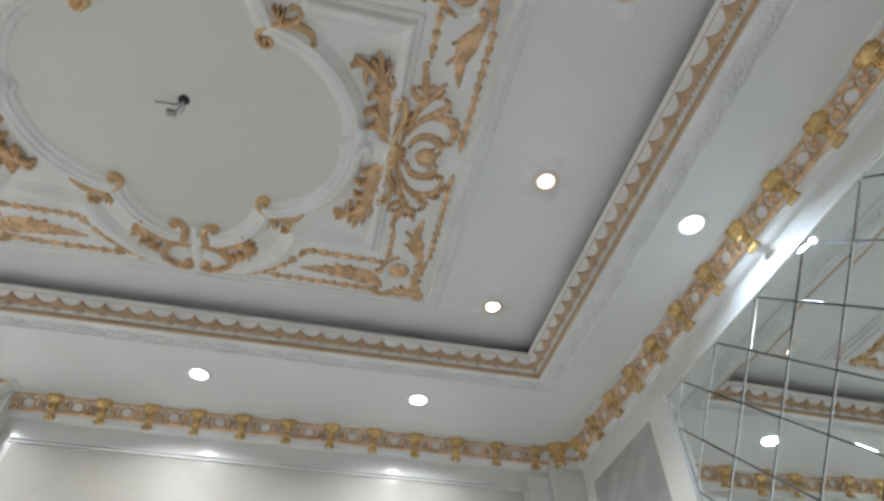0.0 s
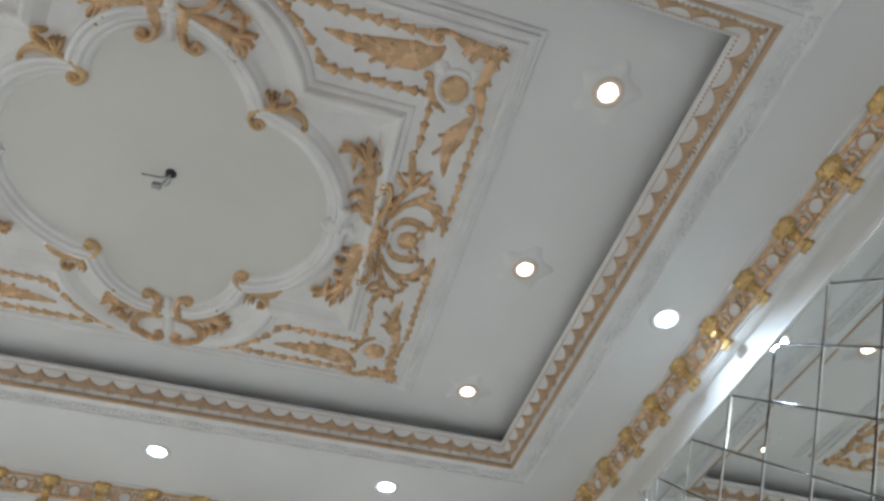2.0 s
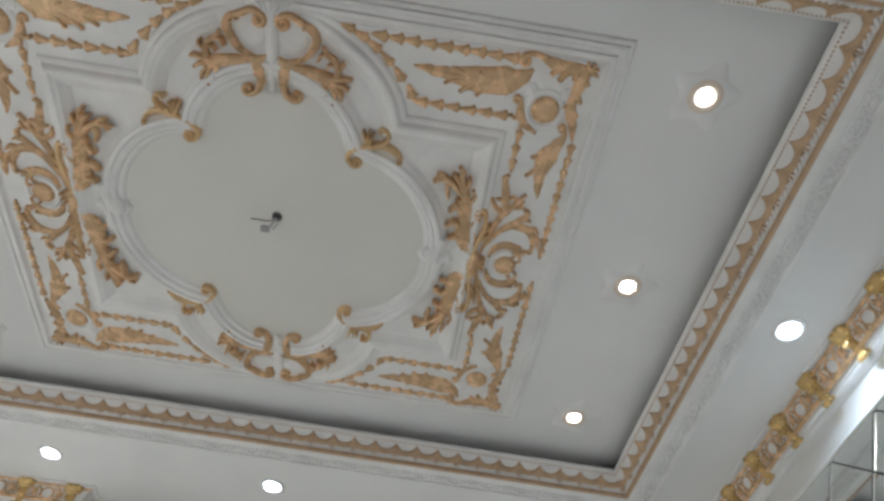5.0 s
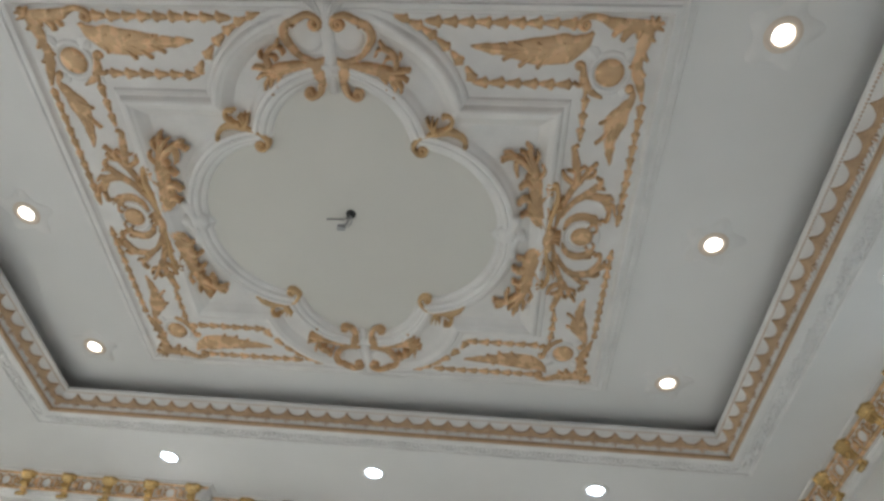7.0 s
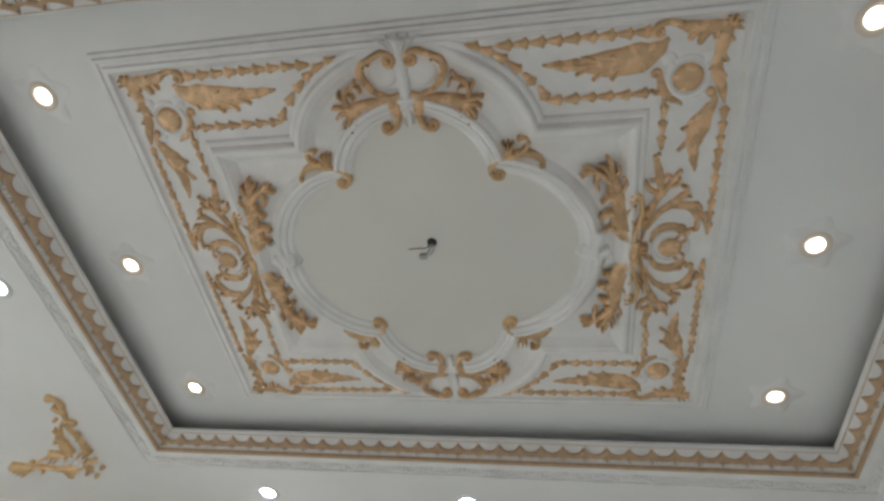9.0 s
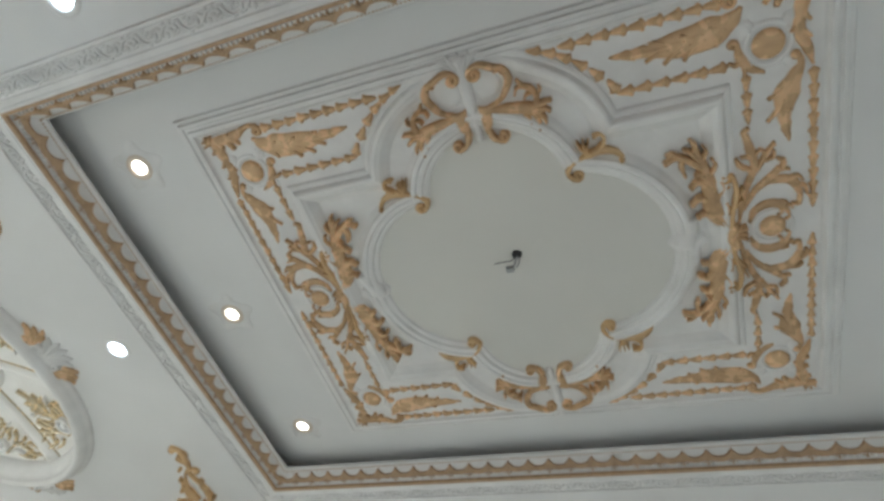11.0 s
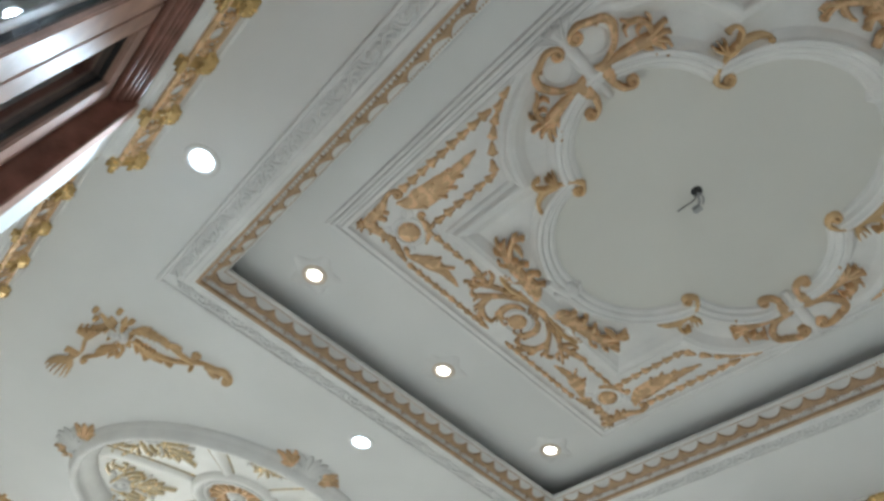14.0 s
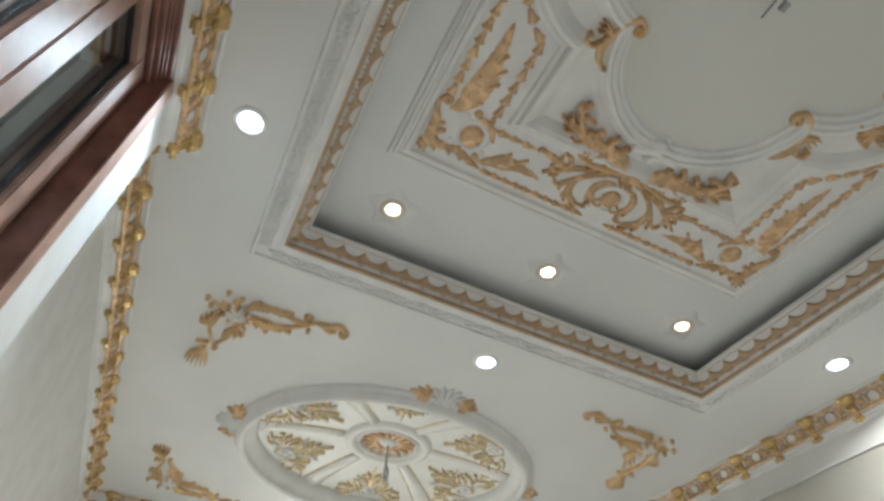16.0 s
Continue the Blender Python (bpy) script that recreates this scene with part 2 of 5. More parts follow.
def loft(bm, rings):
    rows = [[bm.verts.new(p) for p in r] for r in rings]
    k = len(rows[0])
    for a, b in zip(rows, rows[1:]):
        for i in range(k):
            bm.faces.new((a[i], a[(i + 1) % k], b[(i + 1) % k], b[i]))
    bm.faces.new(rows[0])
    bm.faces.new(rows[-1][::-1])


def tube(bm, pts, r, n=6, steps=5):
    path = catmull([Vector(p) for p in pts], steps)
    rings = []
    for i, p in enumerate(path):
        d = (path[min(i + 1, len(path) - 1)] - path[max(i - 1, 0)]).normalized()
        u = d.orthogonal().normalized()
        v = d.cross(u)
        rings.append([p + (u * math.cos(2 * math.pi * j / n) + v * math.sin(2 * math.pi * j / n)) * r for j in range(n)])
    loft(bm, rings)


def leaf_part(parent, mat, fix, pts, w, h, tip=0.6):
    """One plump leaf as a piece of its own under an ornament; fix moves its mesh into place."""
    bm = bmesh.new()
    finger(bm, pts, w, h, 0.0, tip)
    fix(bm)
    return part("leaf", bm, mat, parent, "", True)


def as_is(bm):
    return bm


# ---- floor, walls, ceilings ----
X0, X1, Y0, Y1 = -4.55, 2.12, -1.70, 1.79
structure = dict(kind="structure")

ob = link_mesh("floor", boxes((X0 - 0.2, X1 + 0.2, Y0 - 0.3, Y1 + 0.3, -0.12, -0.004)), M_JOINT)
floor = tagged(ob, "polished pale floor laid with large square tiles", "floor", **structure)

ob = link_mesh("wall_far", boxes((-0.9, 1.93, Y1, Y1 + 0.2, -0.004, 3.5), (X0 - 0.2, -0.9, 1.685, Y1 + 0.2, -0.004, 3.5), (1.93, X1, 1.71, Y1 + 0.2, -0.004, 3.5)), M_WALL)
tagged(ob, "white plastered wall with shallow corner piers", "wall", **structure)
ob = link_mesh("wall_right", boxes((X1, X1 + 0.2, Y0 - 0.2, Y1 + 0.2, -0.004, 3.5)), M_WALL)
tagged(ob, "white plastered wall carrying a mirror panel", "wall", **structure)
ob = link_mesh("wall_left", boxes((X0 - 0.2, X0, Y0 - 0.2, Y1 + 0.2, -0.004, 3.5)), M_PLASTER)
tagged(ob, "plain white plastered end wall", "wall", **structure)

# near wall with the window opening
NY, NX = -1.566, -1.195
WX0, WX1, WZ0, WZ1 = -1.000, 1.255, 0.95, 3.030
ob = link_mesh("wall_near", boxes(
    (NX, WX0, NY - 0.25, NY, -0.004, 3.5), (WX1, X1, NY - 0.25, NY, -0.004, 3.5),
    (WX0, WX1, NY - 0.25, NY, -0.004, WZ0), (WX0, WX1, NY - 0.25, NY, WZ1, 3.5),
    (X0, NX, NY - 0.25, Y0, -0.004, 3.5)), M_PLASTER)
tagged(ob, "white plastered wall stepping back beside a window", "wall", **structure)

# soffit with the tray opening and the oval opening
LA, LB = 0.72, 0.84
bm = bmesh.new()
TL, TR, TN, TF = TX - OUT[0], TX + OUT[0], TY - OUT[1], TY + OUT[1]
SX0, SX1, SY0, SY1 = X0 - 0.05, X1 + 0.05, -1.75, 1.85
for a in ((TL, TR, TF, SY1), (TL, TR, SY0, TN), (TR, SX1, SY0, SY1)):
    box(bm, *a, ZS, ZS + 0.02)
N = 96
lo, hi = [], []
for i in range(N):
    a = 2 * math.pi * i / N
    ca, sa = math.cos(a), math.sin(a)
    p = (OVX + LA * ca, OVY + LB * sa)
    tx = ((TL if ca > 0 else SX0) - OVX) / ca if abs(ca) > 1e-6 else 1e9
    ty = ((SY1 if sa > 0 else SY0) - OVY) / sa if abs(sa) > 1e-6 else 1e9
    t = min(tx, ty)
    lo.append(p)
    hi.append((OVX + t * ca, OVY + t * sa))
corners = [(TL, SY1), (SX0, SY1), (SX0, SY0), (TL, SY0)]
for c in corners:
    k = min(range(N), key=lambda i: (hi[i][0] - c[0]) ** 2 + (hi[i][1] - c[1]) ** 2)
    hi[k] = c
va = [bm.verts.new((*p, ZS)) for p in lo]
vb = [bm.verts.new((*p, ZS)) for p in hi]
for i in range(N):
    bm.faces.new((va[i], vb[i], vb[(i + 1) % N], va[(i + 1) % N]))
ob = link_mesh("ceiling", bm, M_CEIL)
tagged(ob, "smooth white painted lower ceiling round a raised tray", "ceiling", **structure)

bm = boxes((TX - 1.86, TX + 1.86, TY - 1.32, TY + 1.32, ZU, ZU + 0.08))
ob = link_mesh("ceiling_tray", bm, M_CEIL)
tagged(ob, "raised white ceiling inside the tray", "ceiling", **structure)
bm = bmesh.new()
for a in ((TX - 1.72, TX - 1.70, TY - 1.19, TY + 1.19), (TX + 1.70, TX + 1.72, TY - 1.19, TY + 1.19), (TX - 1.70, TX + 1.70, TY - 1.19, TY - 1.17), (TX - 1.70, TX + 1.70, TY + 1.17, TY + 1.19)):
    box(bm, *a, ZS + 0.021, ZU - 0.002)
ob = link_mesh("trim_cove", bm, M_CEIL)
tagged(ob, "white upright back of the hidden ceiling cove", "cove", **structure)
ob = link_mesh("ceiling_slab", boxes((X0 - 0.2, X1 + 0.2, Y0 - 0.3, Y1 + 0.3, 3.50, 3.62)), M_CEIL)
tagged(ob, "concrete slab above the false ceiling", "ceiling", **structure)

# ---- tray cornice ----
cornice = empty("tray_cornice")
tagged(cornice, "white and bronze scalloped plaster cornice round the raised ceiling", "cornice", **structure)
LEN = math.hypot(ZLIP - ZS, OUT[0] - LIP[0])
dx, dz = OUT[0] - LIP[0], ZLIP - ZS
bm = bmesh.new()
# offsets run inwards from the soffit edge; depth is negative upwards from the soffit
prof = [(-0.012, 0.0), (-0.012, 0.008), (0.004, 0.008), (0.006, 0.002), (dx * 0.16, -dz * 0.14), (dx * 0.5, -dz * 0.56), (dx * 0.80, -dz * 0.80), (dx * 0.84, -dz * 0.78), (dx * 0.97, -dz * 0.90), (dx, -dz), (dx - 0.004, -dz - 0.010), (dx - 0.03, -dz - 0.012), (dx - 0.05, -dz - 0.004), (-0.01, -0.03)]
sweep(bm, rect(OUT[0], OUT[1], TX, TY), [(o, z) for o, z in prof])
bm.transform(Matrix.Translation((0, 0, ZS)))
part("moulding", bm, M_PLASTER, cornice, "white plaster crown moulding")
bm = bmesh.new()
sweep(bm, rect(OUT[0], OUT[1], TX, TY), [(-0.002, 0.006), (-0.001, 0.012), (0.009, 0.009), (0.012, -0.004)])
bm.transform(Matrix.Translation((0, 0, ZS)))
part("fillet", bm, M_COPPER, cornice, "thin bronze line")

UNIT = 0.0945


def scallop_mesh(length):
    """One wave of the bronze band between two cusps, with a leaf tuft under its second cusp."""
    bm = bmesh.new()
    k = 18
    rows = []
    for i in range(k + 1):
        u = -0.5 + i / k
        cusp = abs(2 * u)
        top = 0.050 + 0.031 * cusp ** 2.6
        low = 0.024 + 0.010 * cusp ** 1.5 + 0.0025 * math.cos(12 * math.pi * u)
        hh = 0.009 + 0.004 * cusp
        mid = (top + low) / 2
        rows.append([bm.verts.new((u * length, v, -w)) for v, w in ((low, -0.003), (low + 0.003, hh * 0.8), (mid - 0.005, hh), (mid, hh * 0.72), (mid + 0.005, hh), (top - 0.004, hh * 0.8), (top, -0.003))])
    for a, b in zip(rows, rows[1:]):
        for j in range(6):
            bm.faces.new((a[j], a[j + 1], b[j + 1], b[j]))
    for x, y, w in ((-0.012, 0.026, 0.0065), (0.0, 0.019, 0.0085), (0.012, 0.026, 0.0065)):
        finger(bm, [(length * 0.5, 0.054), (length * 0.5 + x * 0.7, 0.040), (length * 0.5 + x, y)], w, 0.014, 0.0, 0.6, 3)
    bm.transform(Matrix.Diagonal((1, 1, -1, 1)))
    return bm


def ragged_mesh(length):
    """White leaf tips between the bronze band and the bronze line."""
    bm = bmesh.new()
    for j in range(5):
        u = (-0.4 + 0.2 * j) * length
        finger(bm, [(u, 0.032), (u + 0.003, 0.024), (u + 0.008, 0.0165 + 0.003 * (j % 2))], 0.0095, 0.009, 0.0, 0.5, 3)
    bm.transform(Matrix.Diagonal((1, 1, -1, 1)))
    return bm


def tray_side(i):
    """Start corner, direction and inward normal of each side of the soffit edge."""
    r = rect(OUT[0], OUT[1], TX, TY)
    a, b = r[i], r[(i + 1) % 4]
    d = (b - a).normalized()
    return a, b, d, Vector((-d.y, d.x))


scallop = ragged = None
dots = bmesh.new()
for i in range(4):
    a, b, d, nrm = tray_side(i)
    inner = (b - a).length - 2 * dx * 0.45
    k = round(inner / UNIT)
    step = inner / k
    # local x along the edge, y up the slope, z out of the face
    up = Vector((nrm.x * math.cos(SLOPE), nrm.y * math.cos(SLOPE), math.sin(SLOPE)))
    xax = Vector((d.x, d.y, 0))
    out = xax.cross(up)
    if out.z > 0:
        out = -out
    for j in range(k):
        p = a + d * (dx * 0.45 + (j + 0.5) * step)
        m = Matrix(((xax.x, up.x, out.x, p.x), (xax.y, up.y, out.y, p.y), (xax.z, up.z, out.z, ZS), (0, 0, 0, 1)))
        if scallop is None:
            scallop = part("scallop", scallop_mesh(UNIT * 1.004), M_COPPER, cornice, smooth=True)
            scallop.matrix_basis = m
        else:
            share("scallop", scallop, cornice, m)
        if ragged is None:
            ragged = part("leaf_tips", ragged_mesh(UNIT), M_PLASTER, cornice, "white plaster leaf tips", True)
            ragged.matrix_basis = m
        else:
            share("leaf_tips", ragged, cornice, m)
    nb = int(((b - a).length - 2 * dx * 0.84) / 0.0125)
    for j in range(nb):
        p = a + d * (dx * 0.84 + (j + 0.5) * 0.0125) + nrm * dx * 0.86
        c = Vector((p.x, p.y, ZS + dz * 0.80))
        q = [dots.verts.new(c + o) for o in (xax * 0.0042, -xax * 0.0042, up * 0.0045, -up * 0.0045)]
        t = dots.verts.new(c + out * 0.0055)
        for e, f in ((0, 2), (2, 1), (1, 3), (3, 0)):
            dots.faces.new((q[e], q[f], t))
ob = part("bead_row", dots, M_COPPER, cornice, "row of tiny bronze beads")
ob["kind"] = "stuff"

# ---- white foliage frieze on the soffit ----
frieze = empty("frieze")
tagged(frieze, "white plaster foliage band bordering the tray opening", "frieze", **structure)
bm = bmesh.new()
FW = 0.105
sweep(bm, rect(OUT[0] + 0.012, OUT[1] + 0.012, TX, TY), [(0, 0.0), (0, 0.006), (-0.006, 0.009), (-0.024, 0.009), (-0.030, 0.003), (-FW + 0.020, 0.003), (-FW + 0.015, 0.012), (-FW + 0.006, 0.013), (-FW, 0.0)])
bm.transform(Matrix.Translation((0, 0, ZS)))
part("band", bm, M_PLASTER, frieze)
bm = bmesh.new()
scroll(bm, [(-0.078, 0.030), (-0.050, 0.062), (-0.018, 0.058), (-0.010, 0.036)], 0.0055, 0.004, 0.009, 0.011, -1)
scroll(bm, [(0.0, 0.052), (0.024, 0.022), (0.056, 0.026), (0.066, 0.046)], 0.0055, 0.004, 0.009, 0.011, 1)
for x, y, a, ln in ((-0.066, 0.048, 120, 0.026), (-0.052, 0.060, 75, 0.020), (-0.036, 0.064, 40, 0.024), (-0.018, 0.060, 10, 0.022), (-0.045, 0.050, -60, 0.028), (-0.058, 0.040, -90, 0.024), (-0.030, 0.040, -110, 0.024), (-0.012, 0.034, -50, 0.022), (0.006, 0.044, 95, 0.030), (0.012, 0.034, -150, 0.022), (0.026, 0.022, -100, 0.014), (0.044, 0.022, -40, 0.016), (0.030, 0.036, 60, 0.032), (0.050, 0.040, 110, 0.030), (0.066, 0.044, 70, 0.026), (0.070, 0.030, -20, 0.020), (0.060, 0.026, -70, 0.012), (0.016, 0.062, 30, 0.022)):
    ca, sa = math.cos(radians(a)), math.sin(radians(a))
    leaf(bm, [(x, y), (x + 0.5 * ln * ca - 0.004 * sa, y + 0.5 * ln * sa + 0.004 * ca), (x + ln * ca, y + ln * sa)], 0.0075, 0.0075, 0.0095, 3, 0.4, n=3)
bm.transform(Matrix.Translation((0, 0.026, 0)) @ Matrix.Diagonal((1, 0.76, 1, 1)))
unit = None
for i in range(4):
    r = rect(OUT[0] + 0.012, OUT[1] + 0.012, TX, TY)
    a, b = r[i], r[(i + 1) % 4]
    d = (b - a).normalized()
    nrm = Vector((d.y, -d.x))
    k = round(((b - a).length + 0.06) / 0.158)
    step = ((b - a).length + 0.06) / k
    for j in range(k):
        p = a + d * (-0.03 + (j + 0.5) * step)
        m = Matrix(((d.x, nrm.x, 0, p.x), (d.y, nrm.y, 0, p.y), (0, 0, 1, ZS - 0.003), (0, 0, 0, 1)))
        if unit is None:
            unit = part("foliage", bm, M_PLASTER, frieze, smooth=True)
            unit.matrix_basis = m
        else:
            share("foliage", unit, frieze, m)

# ---- wall cornice with brackets ----
wcor = empty("wall_cornice")
tagged(wcor, "white wall cornice with gilded brackets and pierced gilt band", "cornice", **structure)


def bracket_mesh():
    """x along the wall, y into the room, z up from the soffit."""
    bm = bmesh.new()
    rows = [(0.016, -0.002, 0.040, 0.018), (0.018, -0.008, 0.043, 0.024), (0.012, -0.020, 0.042, 0.026), (0.004, -0.030, 0.036, 0.024), (-0.005, -0.038, 0.025, 0.021), (-0.014, -0.054, 0.022, 0.022), (-0.022, -0.072, 0.021, 0.020), (-0.030, -0.090, 0.019, 0.017), (-0.036, -0.102, 0.020, 0.018)]
    rings = []
    for y, z, w, p in rows:
        ring = []
        for i in range(24):
            a = 2 * math.pi * i / 24
            flute = 1 + 0.10 * math.cos(6 * a)
            ring.append(Vector((w * flute * math.copysign(abs(math.cos(a)) ** 0.7, math.cos(a)), y - 0.02 + p * (0.3 + max(-0.3, flute * math.sin(a))), z)))
        rings.append(ring)
    loft(bm, rings)
    # ragged leaf tips of the crown, rolled foot and small side curls
    for k in range(-3, 4):
        bmesh.ops.create_uvsphere(bm, u_segments=8, v_segments=5, radius=0.0075, matrix=Matrix.Translation((0.0115 * k, 0.022 - 0.0016 * k * k, -0.014 - 0.004 * (k % 2))) @ Matrix.Diagonal((0.85, 1.5, 1.0, 1)))
    for z, y, r, w in ((-0.112, -0.030, 0.012, 0.025), (-0.034, 0.000, 0.008, 0.036)):
        rings = [[Vector((x, y + r * q * math.cos(a), z + r * q * math.sin(a))) for a in [2 * math.pi * i / 12 for i in range(12)]] for x, q in ((-w, 0.5), (-w + 0.003, 0.9), (-w + 0.008, 0.75), (0, 1.0), (w - 0.008, 0.75), (w - 0.003, 0.9), (w, 0.5))]
        loft(bm, rings)
    for k in (-1, 0, 1):
        bmesh.ops.create_uvsphere(bm, u_segments=8, v_segments=5, radius=0.009, matrix=Matrix.Translation((0.011 * k, 0.004, -0.062 - 0.006 * (k == 0))) @ Matrix.Diagonal((0.6, 0.8, 1.7, 1)))
    return bm


def fret_mesh(length):
    """Ring between curled leaves, in the pierced band between two brackets, on the sloping face."""
    bm = bmesh.new()
    torus(bm, 0, -0.001, 0.029, 0.0255, 0.0038, 0.008, n=20)
    for sx in (-1, 1):
        for sy in (-1, 1):
            scroll(bm, [(sx * 0.030, sy * 0.004), (sx * 0.037, sy * 0.020), (sx * 0.050, sy * 0.024), (sx * 0.058, sy * 0.016)], 0.0040, 0.0028, 0.009, 0.006, -sx * sy)
            finger(bm, [(sx * 0.046, sy * 0.002), (sx * 0.062, sy * 0.006), (sx * 0.078, sy * 0.016)], 0.0075, 0.010)
        finger(bm, [(sx * 0.050, 0.0), (sx * 0.066, 0.0), (sx * 0.084, 0.0)], 0.0080, 0.011)
    return bm


BR, FR = None, None
PITCH = 0.2325


def run(a, b, first, m0, m1):
    """One straight run from a to b along the line where it meets the soffit; the room is on its left. m0, m1: mitre of the ends."""
    global BR, FR
    d = (b - a).normalized()
    nrm = Vector((-d.y, d.x))
    L = (b - a).length
    frame_m = Matrix(((d.x, nrm.x, 0, a.x), (d.y, nrm.y, 0, a.y), (0, 0, 1, ZS), (0, 0, 0, 1)))

    def extrude(profile, mat, name, label=""):
        bm = bmesh.new()
        r0 = [bm.verts.new((m0 * y, y, z)) for y, z in profile]
        r1 = [bm.verts.new((L - m1 * y, y, z)) for y, z in profile]
        for j in range(len(profile)):
            bm.faces.new((r0[j], r0[(j + 1) % len(profile)], r1[(j + 1) % len(profile)], r1[j]))
        bm.faces.new(r0)
        bm.faces.new(r1[::-1])
        ob = part(name, bm, mat, wcor, label)
        ob.matrix_basis = frame_m

    extrude([(0.026, 0.0), (0.026, -0.006), (0.018, -0.008), (0.012, -0.004), (0.002, -0.006), (-0.004, -0.016), (-0.014, -0.040), (-0.034, -0.076), (-0.040, -0.092), (-0.050, -0.096), (-0.054, -0.104), (-0.064, -0.112), (-0.085, -0.116), (-0.085, 0.0)], M_PLASTER, "moulding")
    if L < 0.2 and a.x < 0:
        return
    extrude([(0.004, -0.008), (0.007, -0.013), (0.001, -0.021), (-0.006, -0.018)], M_GOLD, "rail", "gilt rail")
    extrude([(-0.023, -0.073), (-0.020, -0.081), (-0.030, -0.087), (-0.040, -0.080)], M_GOLD, "rail", "gilt rail")
    # sloping face of the pierced band
    s0, s1 = Vector((-0.006, -0.022)), Vector((-0.028, -0.074))
    vv = (s0 - s1).normalized()
    mid = (s0 + s1) / 2 + Vector((-vv.y, vv.x)) * -0.001
    k0, k1 = math.ceil((0.005 - first) / PITCH), math.floor((L - 0.01 - first) / PITCH)
    for k in range(k0 - 1, k1 + 1):
        u = first + k * PITCH
        if k >= k0:
            m = frame_m @ Matrix.Translation((u, 0, 0))
            if BR is None:
                BR = part("bracket", bracket_mesh(), M_LEAFGOLD, wcor, "gilded scroll bracket", smooth=True)
                BR.matrix_basis = m
            else:
                share("bracket", BR, wcor, m)
        uc = u + PITCH / 2
        if 0.06 < uc < L - 0.06:
            # local x along, local y up the slope, local -z out of the face
            yv = Vector((0, vv.x, vv.y))
            zv = Vector((1, 0, 0)).cross(yv)
            if zv.y > 0:
                zv = -zv
            ml = Matrix(((1, 0, 0, uc), (0, yv.y, zv.y, mid.x), (0, yv.z, zv.z, mid.y), (0, 0, 0, 1)))
            if FR is None:
                FR = part("fret", fret_mesh(PITCH), M_GOLD, wcor, "pierced gilt ring with small bosses", smooth=True)
                FR.matrix_basis = frame_m @ ml
            else:
                share("fret", FR, wcor, frame_m @ ml)


LINE = [(1.93, 1.71, 1.93 - 1.154), (-0.90, 1.71, 0.5), (-0.90, 1.61, 0.08), (-4.47, 1.61, 0.10), (-4.47, -1.62, 4.47 - 1.997), (-1.262, -1.62, 0.5), (-1.262, -1.49, 0.050), (2.04, -1.49, 0.644 + 1.49), (2.04, 1.635, 0.06), (1.93, 1.635, 0.5)]
pts = [Vector((x, y)) for x, y, f in LINE]
for i, (x, y, f) in enumerate(LINE):
    p, a, b, c = pts[i - 1], pts[i], pts[(i + 1) % len(pts)], pts[(i + 2) % len(pts)]
    m0 = 1 if (a - p).cross(b - a) > 0 else -1
    m1 = 1 if (b - a).cross(c - b) > 0 else -1
    run(a, b, f, m0, m1)

# ---- ceiling panel ----
panel = empty("ceiling_panel")
tagged(panel, "white plaster ceiling panel with a quatrefoil field and gilded foliage", "ceiling panel")
ZP = 0.020
PX, PY = 0.010, -0.018          # middle of the panel


def pput(name, bm, mat, label="", smooth=True):
    press = 0.55 if mat in (M_GOLD, M_BRIGHT) else 0.70
    for v in bm.verts:
        # the relief is shallow: high pieces are pressed towards the ground
        h = -v.co.z - ZP
        if h > 0.018:
            v.co.z = -(ZP + 0.018 + (h - 0.018) * press)
    bm.transform(Matrix.Translation((PX, PY, ZU)))
    return part(name, bm, mat, panel, label, smooth)


bm = bmesh.new()
sweep(bm, rect(1.0, 0.775), [(0.014, ZP - 0.006), (0.002, ZP + 0.002), (-0.006, ZP + 0.012), (-0.020, ZP + 0.010), (-0.024, ZP - 0.002), (-0.034, ZP - 0.002), (-0.040, ZP + 0.004), (-0.050, ZP + 0.002), (-0.054, 0.010), (-0.066, 0.010), (-0.072, 0.0)])
pput("outer_frame", bm, M_PLASTER, "white stepped plaster frame", False)
bm = bmesh.new()
box(bm, -0.99, 0.99, -0.765, 0.765, -ZP, -0.001)
pput("backing", bm, M_PLASTER, "flat white plaster ground", False)


def mirrored(q):
    """A closed outline from its first quarter, which starts on the x axis and ends on the y axis."""
    q2 = [Vector((-p.x, p.y)) for p in reversed(q)]
    h = q + (q2[1:] if abs(q[-1].x) < 1e-6 else q2)
    low = [Vector((p.x, -p.y)) for p in reversed(h)]
    if abs(h[0].y) < 1e-6:
        low = low[1:-1]
    return h + low


quarter = [Vector((0.712, 0)), Vector((0.712, 0.478)), Vector((0.402, 0.478))]
for i in range(1, 15):
    a = radians(6 + 84 * i / 14)
    quarter.append(Vector((0.402 * math.cos(a) if i < 14 else 0.0, 0.44 + 0.325 * math.sin(a))))
bm = bmesh.new()
sweep(bm, mirrored(quarter), [(-0.040, ZP - 0.002), (-0.033, ZP + 0.010), (-0.024, ZP + 0.015), (-0.018, ZP + 0.015), (-0.008, ZP + 0.036), (-0.002, ZP + 0.042), (0.006, ZP + 0.042), (0.013, ZP + 0.036), (0.022, ZP + 0.030), (0.036, ZP + 0.014), (0.056, ZP - 0.002)])
for v in bm.verts:
    # the arches run out flat under the gilded end scrolls
    if abs(v.co.y) > 0.58 and abs(v.co.x) < 0.24:
        f = min(1.0, max(0.0, (abs(v.co.x) - 0.13) / 0.11))
        f = f * f * (3 - 2 * f)
        v.co.z = -(ZP + 0.004) + (v.co.z + ZP + 0.004) * (0.15 + 0.85 * f)
